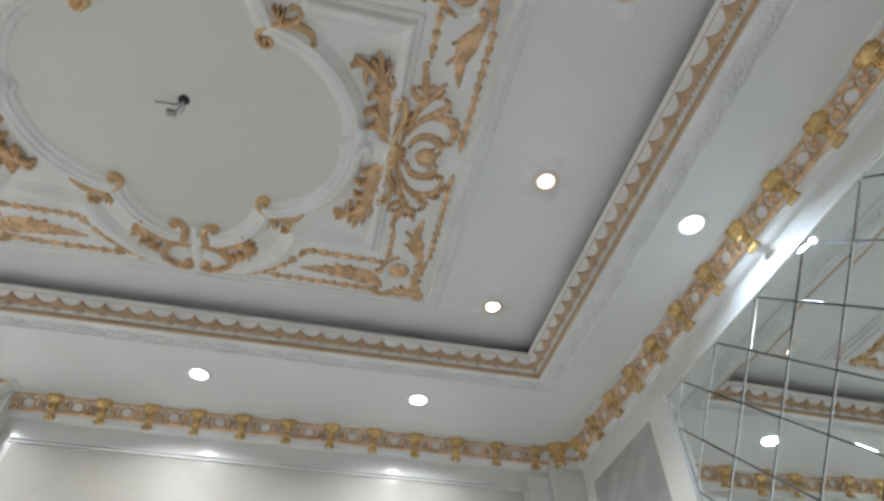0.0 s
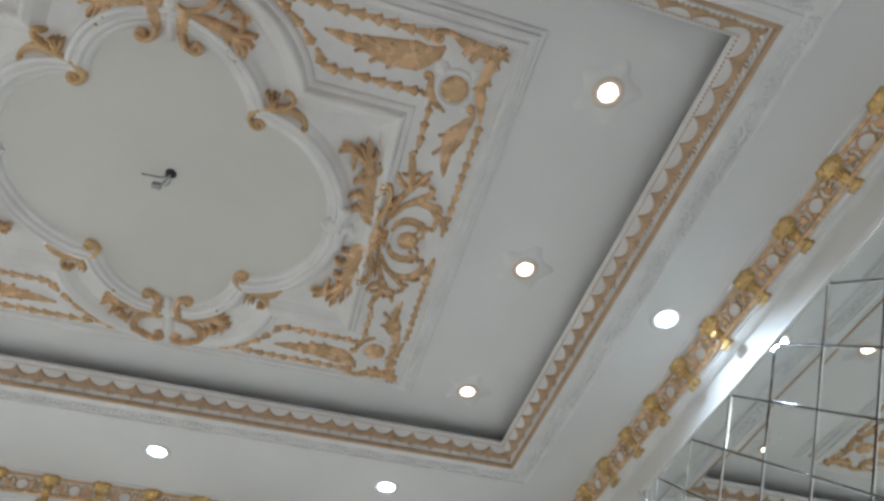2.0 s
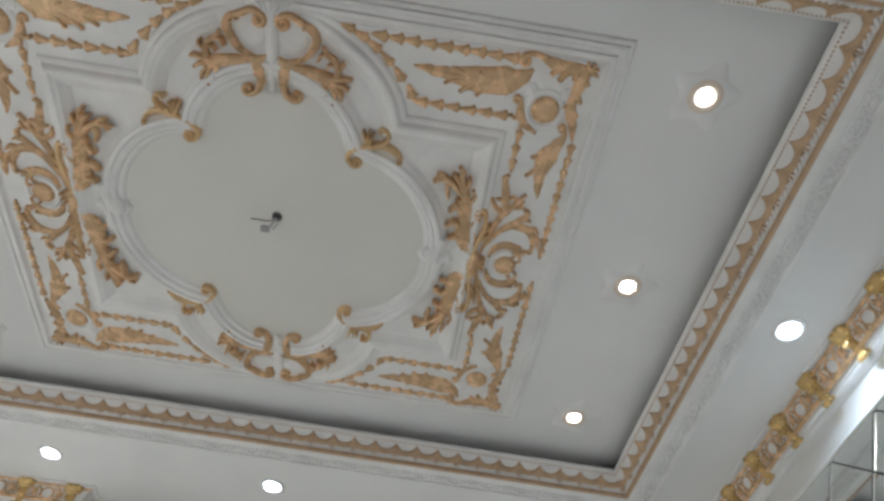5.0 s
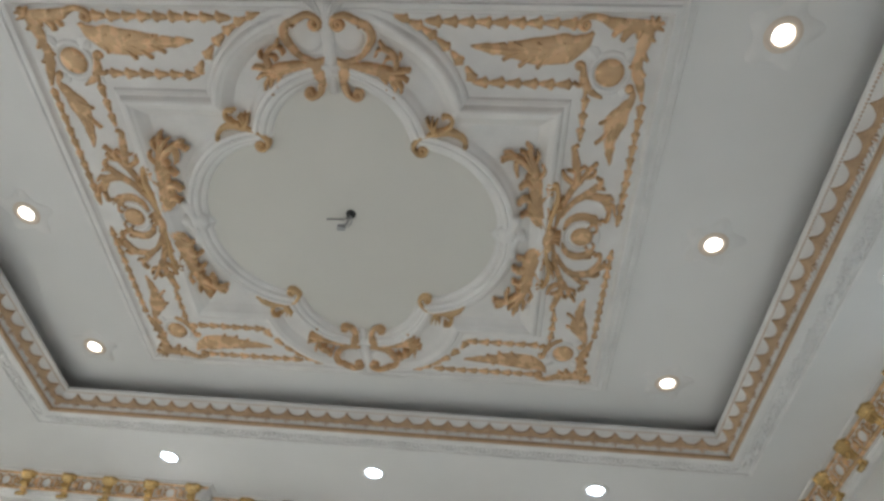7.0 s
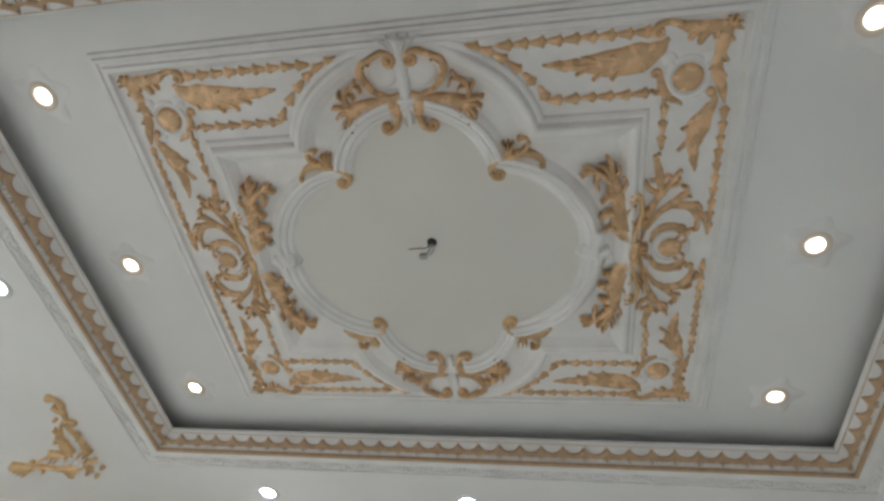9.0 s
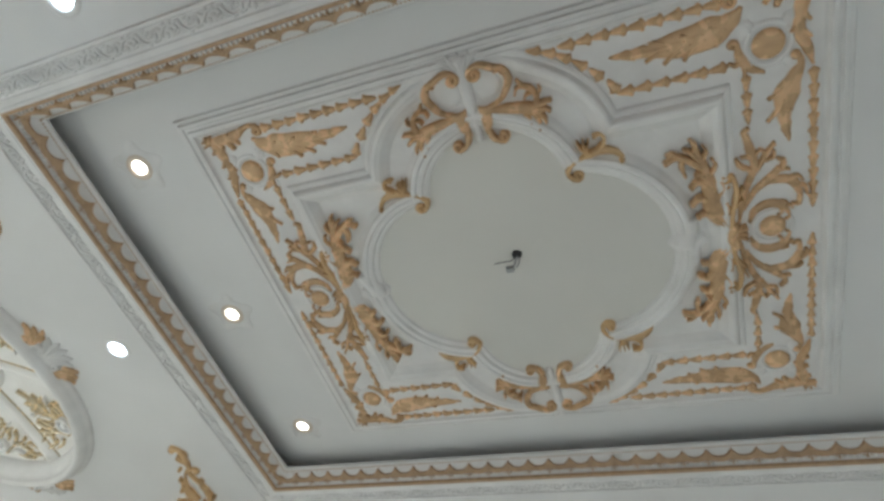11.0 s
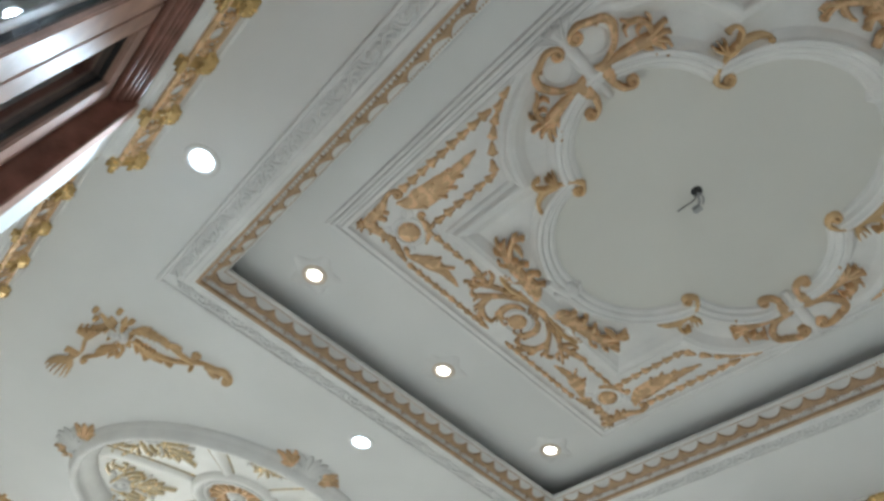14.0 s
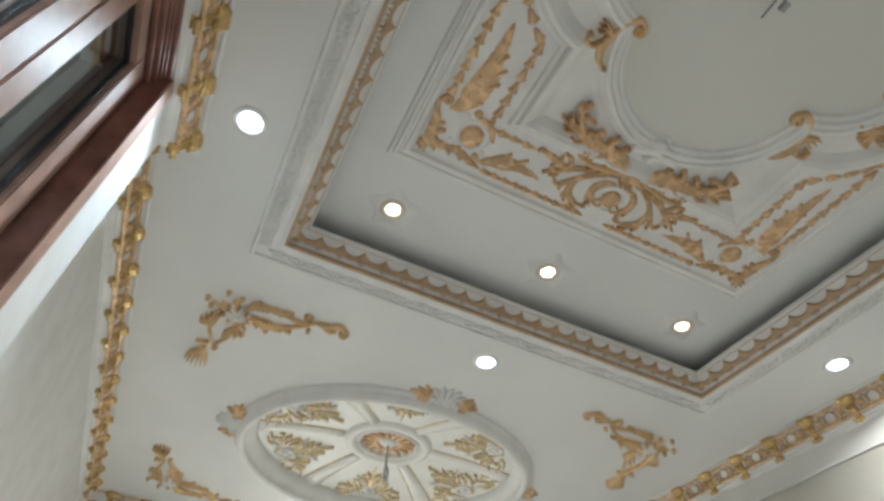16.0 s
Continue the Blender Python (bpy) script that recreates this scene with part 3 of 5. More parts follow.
pput("inner_frame", bm, M_PLASTER, "white plaster moulding with arched ends", False)

quarter = [Vector((0.528, 0.0)), Vector((0.545, 0.030))]
for i in range(1, 15):
    a = radians(8 + 80 * i / 14)
    quarter.append(Vector((0.25 + 0.30 * math.cos(a), 0.335 * math.sin(a))))
for i in range(1, 13):
    a = radians(6 + 84 * i / 12)
    quarter.append(Vector((0.245 * math.cos(a) if i < 12 else 0.0, 0.31 + 0.245 * math.sin(a))))
bm = bmesh.new()
sweep(bm, mirrored(quarter), [(0.008, ZP - 0.002), (0.0, ZP + 0.011), (-0.008, ZP + 0.016), (-0.013, ZP + 0.016), (-0.022, ZP + 0.034), (-0.032, ZP + 0.037), (-0.037, ZP + 0.032), (-0.046, ZP + 0.045), (-0.057, ZP + 0.042), (-0.064, ZP + 0.025), (-0.074, ZP + 0.014), (-0.088, ZP - 0.002)])
for v in bm.verts:
    if abs(v.co.y) > 0.45 and abs(v.co.x) < 0.12:
        f = min(1.0, max(0.0, (abs(v.co.x) - 0.03) / 0.09))
        v.co.z = -(ZP + 0.004) + (v.co.z + ZP + 0.004) * (0.45 + 0.55 * f)
pput("quatrefoil", bm, M_PLASTER, "white reeded plaster moulding in four lobes", False)

bm = bmesh.new()
ring = [bm.verts.new((p.x * 0.992, p.y * 0.992, -(ZP + 0.003))) for p in mirrored(quarter)]
mid = bm.verts.new((0, 0, -(ZP + 0.003)))
for i in range(len(ring)):
    bm.faces.new((ring[i], ring[(i + 1) % len(ring)], mid))
pput("field", bm, M_FIELD, "plain cream painted field", False)

# small white knots where the long lobes meet, and the spine between the end scrolls
for sx in (-1, 1):
    bm = bmesh.new()
    scroll(bm, [(sx * 0.605, -0.095), (sx * 0.598, -0.045), (sx * 0.575, -0.010), (sx * 0.545, 0.0)], 0.026, 0.016, 0.060, 0, sx, ZP)
    ribbon(bm, catmull([Vector((sx * 0.60, 0.085)), Vector((sx * 0.600, 0.045)), Vector((sx * 0.615, 0.010)), Vector((sx * 0.648, -0.002))], 6), lambda s: 0.022, lambda s: 0.022, lambda s: 0.056 - 0.030 * s, ZP)
    dome(bm, sx * 0.578, -0.006, 0.040, 0.046, ZP, 18, 0.046)
    pput("knot", bm, M_PLASTER, "small white plaster knot")
for sy in (-1, 1):
    bm = bmesh.new()
    ribbon(bm, catmull([Vector((0, sy * 0.52)), Vector((0, sy * 0.66)), Vector((0, sy * 0.80))], 8), lambda s: 0.014 + 0.016 * s, lambda s: 0.014 + 0.016 * s, lambda s: 0.022, ZP)
    for k in (-2, -1, 0, 1, 2):
        leaf(bm, [(0.008 * k, sy * 0.755), (0.022 * k, sy * 0.785), (0.036 * k, sy * (0.815 - 0.004 * k * k))], 0.010, 0.010, 0.026, 2, 0.2, ZP, 4)
    for sx in (-1, 1):
        dome(bm, sx * 0.064, sy * 0.70, 0.050, 0.009, ZP, 16, 0.056)
    pput("shell", bm, M_PLASTER, "white plaster shell between the scrolls")


def flip(bm, sx, sy):
    bm.transform(Matrix.Diagonal((sx, sy, 1, 1)))
    return bm


# gilded pieces, drawn for the quarter x > 0, y < 0 and mirrored
def corner_scroll():
    bm = bmesh.new()
    acanthus(bm, [(0.958, -0.760), (0.910, -0.757), (0.860, -0.762), (0.815, -0.776)], (0.016, 0.021, 0.019, 0.009), 0.018, ZP,
             ((0.18, -1, 0.022, 62, 0.014), (0.38, -1, 0.036, 50, 0.018), (0.55, -1, 0.030, 42, 0.015), (0.45, 1, 0.012, 40, 0.012)))
    scroll(bm, [(0.835, -0.772), (0.795, -0.783), (0.765, -0.776)], 0.011, 0.006, 0.018, 0.018, -1, ZP)
    acanthus(bm, [(0.958, -0.762), (0.948, -0.722), (0.937, -0.675), (0.938, -0.630), (0.957, -0.584), (0.970, -0.535)], (0.015, 0.020, 0.017, 0.017, 0.014, 0.004), 0.018, ZP,
             ((0.16, -1, 0.014, 55, 0.014), (0.36, -1, 0.026, 42, 0.014), (0.54, -1, 0.030, 30, 0.014), (0.5, 1, 0.014, 55, 0.012)))
    for k in range(4):
        a = radians(-110 + 42 * k)
        finger(bm, [(0.962, -0.757), (0.962 + 0.014 * math.cos(a), -0.757 + 0.014 * math.sin(a)), (0.962 + 0.026 * math.cos(a), -0.757 + 0.026 * math.sin(a))], 0.010, 0.021, ZP)
    return bm


def feather(long):
    bm = bmesh.new()
    if long:
        acanthus(bm, [(0.797, -0.738), (0.768, -0.708), (0.720, -0.690), (0.640, -0.680), (0.550, -0.684)], (0.006, 0.026, 0.045, 0.041, 0.024), 0.016, ZP,
                 ((0.50, -1, 0.075, 20, 0.013), (0.64, -1, 0.085, 15, 0.013), (0.80, -1, 0.070, 13, 0.012), (0.52, 1, 0.060, 16, 0.012), (0.68, 1, 0.085, 12, 0.012), (0.3, -1, 0.05, 26, 0.013), (0.28, 1, 0.04, 24, 0.012)))
        leaf(bm, [(0.60, -0.682), (0.52, -0.684), (0.440, -0.692)], 0.020, 0.020, 0.017, 3, 0.3, ZP)
    else:
        dome(bm, 0.926, -0.572, 0.015, 0.018, ZP, 12)
        acanthus(bm, [(0.930, -0.575), (0.940, -0.545), (0.926, -0.512), (0.905, -0.465), (0.897, -0.410)], (0.010, 0.011, 0.020, 0.036, 0.024), 0.016, ZP,
                 ((0.58, 1, 0.070, 22, 0.012), (0.76, 1, 0.075, 16, 0.011), (0.66, -1, 0.060, 14, 0.011)))
        leaf(bm, [(0.900, -0.44), (0.899, -0.38), (0.909, -0.312)], 0.018, 0.018, 0.017, 3, 0.3, ZP)
    return bm


def corner_disc():
    bm = bmesh.new()
    dome(bm, 0.860, -0.620, 0.044, 0.016, ZP + 0.002, 20)
    return bm


def disc_collar():
    bm = bmesh.new()
    torus(bm, 0.860, -0.620, 0.058, 0.058, 0.010, 0.006, ZP, 24)
    for a in (45, 135, 225, 315):
        ca, sa = math.cos(radians(a)), math.sin(radians(a))
        leaf(bm, [(0.860 + 0.06 * ca, -0.620 + 0.06 * sa), (0.860 + 0.085 * ca, -0.620 + 0.085 * sa), (0.860 + 0.11 * ca, -0.620 + 0.11 * sa)], 0.022, 0.022, 0.010, 2, 0.2, ZP, 4)
    return bm


def sprig():
    bm = bmesh.new()
    acanthus(bm, [(0.848, -0.541), (0.812, -0.562), (0.790, -0.592), (0.781, -0.628)], (0.005, 0.013, 0.015, 0.009), 0.016, ZP)
    scroll(bm, [(0.784, -0.610), (0.780, -0.640)], 0.009, 0.006, 0.016, 0.011, -1, ZP)
    finger(bm, [(0.790, -0.590), (0.774, -0.580), (0.760, -0.588)], 0.012, 0.016, ZP)
    finger(bm, [(0.795, -0.590), (0.797, -0.565), (0.796, -0.543)], 0.012, 0.016, ZP)
    return bm


def side_leaf():
    bm = bmesh.new()
    z, h = ZP + 0.007, 0.050
    acanthus(bm, [(0.744, -0.004), (0.726, -0.055), (0.692, -0.12), (0.679, -0.213), (0.660, -0.300), (0.640, -0.362)], (0.013, 0.024, 0.038, 0.026, 0.018, 0.008), h, z)
    for pts, w in (
            ([(0.668, -0.275), (0.625, -0.318), (0.588, -0.338), (0.556, -0.326)], 0.018), ([(0.606, -0.325), (0.602, -0.298), (0.608, -0.272)], 0.013),
            ([(0.600, -0.333), (0.580, -0.352), (0.562, -0.352)], 0.010),
            ([(0.682, -0.205), (0.648, -0.240), (0.624, -0.224)], 0.018), ([(0.690, -0.135), (0.650, -0.178), (0.622, -0.162)], 0.020),
            ([(0.700, -0.085), (0.662, -0.118), (0.636, -0.112)], 0.017), ([(0.655, -0.305), (0.628, -0.350), (0.614, -0.360)], 0.011),
            ([(0.650, -0.330), (0.646, -0.365), (0.634, -0.385)], 0.013), ([(0.676, -0.250), (0.698, -0.288), (0.690, -0.312)], 0.012),
            ([(0.662, -0.310), (0.674, -0.340), (0.668, -0.358)], 0.010), ([(0.690, -0.160), (0.716, -0.202), (0.712, -0.228)], 0.014),
            ([(0.712, -0.070), (0.726, -0.120), (0.722, -0.150)], 0.014), ([(0.684, -0.230), (0.652, -0.270), (0.640, -0.262)], 0.013)):
        finger(bm, pts, w, h * 0.96, z)
    return bm


def side_curl():
    bm = bmesh.new()
    scroll(bm, [(0.728, -0.04), (0.738, -0.11), (0.753, -0.18), (0.746, -0.232)], 0.012, 0.007, 0.060, 0.017, -1, ZP)
    finger(bm, [(0.735, -0.100), (0.752, -0.132), (0.768, -0.150)], 0.009, 0.046, ZP + 0.006)
    finger(bm, [(0.742, -0.140), (0.762, -0.168), (0.772, -0.190)], 0.008, 0.046, ZP + 0.006)
    for x, y in ((0.722, -0.225), (0.728, -0.206), (0.716, -0.244)):
        dome(bm, x, y, 0.008, 0.056, ZP + 0.004, 8)
    return bm


def spray():
    bm = bmesh.new()
    h = 0.019
    acanthus(bm, [(0.758, -0.055), (0.772, -0.13), (0.790, -0.19), (0.812, -0.248), (0.802, -0.305), (0.790, -0.358)], (0.006, 0.010, 0.011, 0.012, 0.014, 0.010), h, ZP,
             ((0.70, -1, 0.030, 50, 0.010), (0.72, 1, 0.028, 45, 0.010)))
    for pts, w in (
            ([(0.800, -0.238), (0.772, -0.258), (0.760, -0.284)], 0.014), ([(0.795, -0.345), (0.786, -0.368), (0.796, -0.380)], 0.013),
            ([(0.815, -0.232), (0.842, -0.280), (0.866, -0.316)], 0.013), ([(0.835, -0.262), (0.862, -0.270), (0.866, -0.290)], 0.010),
            ([(0.840, -0.278), (0.838, -0.296), (0.830, -0.302)], 0.009), ([(0.888, -0.225), (0.892, -0.250), (0.878, -0.262)], 0.013),
            ([(0.865, -0.205), (0.882, -0.222), (0.905, -0.222)], 0.010), ([(0.925, -0.165), (0.950, -0.150), (0.956, -0.124)], 0.011),
            ([(0.900, -0.188), (0.928, -0.192), (0.942, -0.178)], 0.010), ([(0.938, -0.125), (0.934, -0.092), (0.916, -0.094)], 0.011)):
        finger(bm, pts, w, h, ZP)
    acanthus(bm, [(0.774, -0.10), (0.808, -0.160), (0.852, -0.196), (0.884, -0.230)], (0.006, 0.010, 0.014, 0.011), h, ZP)
    acanthus(bm, [(0.835, -0.185), (0.885, -0.188), (0.918, -0.172), (0.938, -0.130)], (0.008, 0.015, 0.016, 0.010), h, ZP)
    return bm


def c_arc():
    bm = bmesh.new()
    acanthus(bm, [(0.790, -0.046), (0.806, -0.084), (0.836, -0.103), (0.868, -0.102), (0.892, -0.084), (0.905, -0.060)], (0.005, 0.012, 0.016, 0.016, 0.013, 0.007), 0.016, ZP)
    for pts, w in (([(0.868, -0.102), (0.886, -0.108), (0.900, -0.102)], 0.009), ([(0.890, -0.086), (0.906, -0.090), (0.914, -0.080)], 0.008), ([(0.882, -0.084), (0.884, -0.068), (0.876, -0.060)], 0.009), ([(0.902, -0.064), (0.906, -0.048), (0.896, -0.040)], 0.008)):
        finger(bm, pts, w, 0.016, ZP)
    return bm


def end_scroll():
    bm = bmesh.new()
    z, h = ZP, 0.050
    acanthus(bm, [(0.058, -0.640), (0.100, -0.652), (0.128, -0.682), (0.143, -0.714), (0.134, -0.745), (0.100, -0.762)], (0.006, 0.008, 0.011, 0.014, 0.013, 0.011), h, z, ((0.62, -1, 0.026, 30, 0.008), (0.80, -1, 0.020, 35, 0.008)))
    scroll(bm, [(0.108, -0.758), (0.070, -0.776), (0.042, -0.774)], 0.013, 0.007, h, 0.022, -1, z)
    acanthus(bm, [(0.058, -0.645), (0.050, -0.605), (0.042, -0.570), (0.052, -0.540)], (0.033, 0.023, 0.012, 0.009), h * 1.04, z)
    scroll(bm, [(0.042, -0.572), (0.053, -0.538), (0.074, -0.522)], 0.012, 0.006, h * 1.04, 0.018, -1, z)
    acanthus(bm, [(0.060, -0.630), (0.125, -0.618), (0.185, -0.602), (0.214, -0.580)], (0.010, 0.019, 0.024, 0.012), h, z)
    for pts, w in (
            ([(0.190, -0.600), (0.206, -0.565), (0.204, -0.536)], 0.015), ([(0.182, -0.610), (0.225, -0.614), (0.252, -0.618)], 0.014),
            ([(0.195, -0.600), (0.226, -0.596), (0.244, -0.586)], 0.013), 
            ([(0.165, -0.596), (0.180, -0.576), (0.182, -0.562)], 0.014), ([(0.205, -0.590), (0.224, -0.566), (0.226, -0.552)], 0.012),
            ([(0.180, -0.682), (0.160, -0.678), (0.152, -0.662)], 0.008), ([(0.205, -0.655), (0.186, -0.652), (0.178, -0.642)], 0.008),
            ([(0.214, -0.640), (0.228, -0.655), (0.226, -0.668)], 0.007)):
        finger(bm, pts, w, h, z)
    acanthus(bm, [(0.206, -0.606), (0.213, -0.640), (0.200, -0.668), (0.178, -0.682), (0.164, -0.706)], (0.012, 0.009, 0.009, 0.008, 0.004), h, z)
    return bm


def cusp_leaf():
    bm = bmesh.new()
    z, h = ZP, 0.056
    scroll(bm, [(0.345, -0.415), (0.318, -0.408), (0.280, -0.394), (0.257, -0.362), (0.266, -0.338)], 0.013, 0.006, h, 0.021, -1, z)
    acanthus(bm, [(0.272, -0.392), (0.323, -0.407), (0.372, -0.416), (0.412, -0.402), (0.434, -0.376)], (0.009, 0.015, 0.013, 0.010, 0.008), h, z)
    dome(bm, 0.430, -0.370, 0.011, h, z, 10)
    finger(bm, [(0.362, -0.420), (0.386, -0.445), (0.380, -0.472), (0.358, -0.470)], 0.011, h, z, 0.8)
    for tx, ty in ((0.304, -0.462), (0.322, -0.461), (0.338, -0.456)):
        finger(bm, [(0.328, -0.410), ((0.328 + tx) / 2 - 0.003, (-0.41 + ty) / 2), (tx, ty)], 0.0085, h * 1.04, z, 0.5)
    return bm


for sx in (1, -1):
    for sy in (1, -1):
        for name, make, mat, label in (
                ("corner_scroll", corner_scroll, M_GOLD, "gilded corner scroll with curled leaves"),
                ("feather_leaf", lambda: feather(True), M_GOLD, "long gilded feathered leaf"),
                ("feather_leaf", lambda: feather(False), M_GOLD, "short gilded feathered leaf"),
                ("corner_disc", corner_disc, M_GOLD, "round gilded boss"),
                ("disc_collar", disc_collar, M_PLASTER, "white plaster collar"),
                ("sprig", sprig, M_GOLD, "small gilded leaf sprig"),
                ("acanthus_leaf", side_leaf, M_GOLD, "large gilded acanthus leaf"),
                ("leaf_curl", side_curl, M_BRIGHT, "bright gold curl standing proud"),
                ("leaf_spray", spray, M_GOLD, "gilded branching leaf spray"),
                ("medallion_arc", c_arc, M_GOLD, "gilded C-shaped arc"),
                ("end_scroll", end_scroll, M_GOLD, "gilded double C scroll with leaves"),
                ("cusp_leaf", cusp_leaf, M_BRIGHT, "bright gold scroll on the moulding's cusp")):
            bm = make()
            bm.transform(Matrix.Translation((-0.008, 0.017, 0)))
            pput(name, flip(bm, sx, sy), mat, label)
    bm = bmesh.new()
    dome(bm, sx * 0.850, 0.0, 0.040, 0.016, ZP, 20)
    pput("medallion_disc", bm, M_GOLD, "round gilded boss")
    bm = bmesh.new()
    ribbon(bm, catmull([Vector((sx * 0.735, -0.045)), Vector((sx * 0.722, 0.0)), Vector((sx * 0.735, 0.045))], 6), lambda s: 0.020, lambda s: 0.020, lambda s: 0.075, ZP)
    for k in (-1, 0, 1):
        finger(bm, [(sx * 0.735, 0.012 * k), (sx * 0.752, 0.016 * k), (sx * 0.768, 0.022 * k)], 0.011, 0.050, ZP)
    pput("leaf_clasp", bm, M_GOLD, "gilded clasp joining the leaves")
    bm = bmesh.new()
    torus(bm, sx * 0.850, 0.0, 0.058, 0.058, 0.008, 0.007, ZP)
    pput("medallion_ring", bm, M_PLASTER, "white plaster ring")

# rows of gilded husks
bm = bmesh.new()
ribbon(bm, [Vector((x, 0)) for x in (-0.027, -0.016, -0.004, 0.006, 0.012, 0.0185, 0.022, 0.027)],
       lambda s: (0.004, 0.009, 0.0115, 0.014, 0.0195, 0.017, 0.009, 0.005)[round(s * 7)],
       lambda s: (0.004, 0.009, 0.0115, 0.014, 0.0195, 0.017, 0.009, 0.005)[round(s * 7)],
       lambda s: (0.005, 0.010, 0.013, 0.014, 0.013, 0.010, 0.008, 0.006)[round(s * 7)], 0.0)
husk = pput("husk", bm, M_GOLD, "", True)
husk.data.transform(Matrix.Translation((-PX, -PY, -ZU)))
first = True
for sx in (1, -1):
    for sy in (1, -1):
        rows = []
        rows += [((0.330 + 0.0495 * i, -0.762), 0.0) for i in range(9)]
        rows += [((0.232 + 0.0415 * i, -0.768 + 0.011 * i + 0.0042 * i * i), 14.0 + 9.0 * i) for i in range(6)]
        rows += [((0.474 + 0.0510 * i, -0.582), 0.0) for i in range(6)]
        rows += [((0.800, -0.520 + 0.0505 * i), 90.0) for i in range(3)]
        rows += [((0.974, -0.500 + 0.0450 * i), 90.0) for i in range(10)]
        for (x, y), ang in rows:
            flat = 1.0 if ang < 80 else 0.78
            turn = ang + 180 if ang > 80 else ang
            m = Matrix.Diagonal((sx, sy, 1, 1)) @ Matrix.Translation((x - 0.008, y + 0.018, 0)) @ pose(0, 0, 0, 0, 0, turn + random.uniform(-4, 4)) @ Matrix.Diagonal((1.0, flat * random.uniform(0.93, 1.07), 1, 1))
            m = Matrix.Translation((PX, PY, ZU - ZP)) @ m
            if first:
                husk.matrix_basis, first = m, False
            else:
                share("husk", husk, panel, m)

# ---- wires at the middle of the panel ----
HX, HY = 0.015, -0.075
wires = empty("ceiling_wires")
tagged(wires, "black wire ends and connector hanging from a ceiling hole", "wires")
bm = bmesh.new()
dome(bm, HX, HY, 0.019, 0.012, 0, 14)
bm.transform(Matrix.Translation((0, 0, ZU - ZP - 0.003)))
part("hole_cap", bm, M_BLACK, wires, "black rubber cap")
zc = ZU - ZP - 0.011
for pts, r, mat in (([(HX, HY, zc), (HX - 0.02, HY + 0.006, zc - 0.02), (HX - 0.05, HY + 0.01, zc - 0.016), (HX - 0.085, HY + 0.008, zc - 0.022)], 0.0022, M_BLACK), ([(HX, HY, zc), (HX - 0.012, HY + 0.02, zc - 0.03), (HX - 0.035, HY + 0.03, zc - 0.04)], 0.004, M_WIRE), ([(HX, HY, zc), (HX + 0.006, HY + 0.018, zc - 0.018), (HX - 0.006, HY + 0.03, zc - 0.034)], 0.003, M_WIRE)):
    bm = bmesh.new()
    tube(bm, pts, r)
    part("wire", bm, mat, wires, smooth=True)
bm = bmesh.new()
box(bm, HX - 0.042, HX - 0.014, HY + 0.018, HY + 0.036, zc - 0.052, zc - 0.034)
part("connector", bm, M_WIRE, wires, "grey plastic connector")


# ---- downlights ----
def downlight(x, y, z, warm):
    thing = empty("downlight")
    if warm:
        bm = bmesh.new()
        k, rr = 40, []
        for i in range(k):
            a = 2 * math.pi * i / k
            rr.append((a, 0.078 + 0.036 * abs(math.cos(2.5 * a + 0.4)) ** 3))
        for r in (rr,):
            top = [bm.verts.new((q * math.cos(a), q * math.sin(a), -0.0)) for a, q in r]
            low = [bm.verts.new((q * 0.95 * math.cos(a), q * 0.95 * math.sin(a), -0.003)) for a, q in r]
            inn = [bm.verts.new((0.05 * math.cos(a), 0.05 * math.sin(a), -0.006)) for a, q in r]
            for i in range(k):
                j = (i + 1) % k
                bm.faces.new((top[i], top[j], low[j], low[i]))
                bm.faces.new((low[i], low[j], inn[j], inn[i]))
        part("rosette", bm, M_PLASTER, thing, "white star-shaped plaster rosette", True)
    r = 0.030 if warm else 0.040
    z0 = 0.006 if warm else 0.0
    bm = bmesh.new()
    torus(bm, 0, 0, r + 0.011, r + 0.011, 0.012, 0.007, z0, 32)
    part("bezel", bm, M_BEZEL if warm else M_PLASTER, thing, "rose-tinted metal bezel" if warm else "white metal bezel", True)
    bm = bmesh.new()
    dome(bm, 0, 0, r, 0.003, z0, 24)
    part("diffuser", bm, M_LED_WARM if warm else M_LED_COOL, thing, "glowing diffuser", True)
    thing.matrix_basis = pose(x, y, z)
    return tagged(thing, "recessed warm-white downlight in a star plaster rosette" if warm else "round recessed cool-white ceiling downlight", "downlight", "tray downlights" if warm else "soffit downlights")


TRAY = [(sx, y) for sx in (1.332, -1.303) for y in (-0.737, 0.0, 0.746)]
# the entry at x = -4.27 is an added fill, built like the downlights
SOFFIT = [(-1.048, 1.367), (0.011, 1.367), (1.098, 1.367), (1.876, -0.027), (-1.836, -0.013), (-4.27, -0.013), (-1.062, -1.332), (0.011, -1.332), (1.098, -1.332)]
for x, y in TRAY:
    downlight(x, y, ZU, True)
    lamp(x, y, ZU - 0.018, P_TRAY, WARM, 0.07)
for x, y in SOFFIT:
    downlight(x, y, ZS, False)
    near = y < 1 and x > -1.5
    # the added left fill is much stronger, for low light from that side
    lamp(x, y, ZS - 0.012, P_LEFT_FILL if x < -4 else P_SOFFIT * (0.7 if x > 1.5 else 1.0), AMBER if x < -4 else COOL if near else NEUTRAL, 0.075, 110 if y < -1 else 90 if x < -4 else 145 if y > 1 else 150)

# ---- oval recess ----
oval = empty("ceiling_medallion")
tagged(oval, "white oval dished ceiling medallion with ribs and gilded ornaments", "medallion")


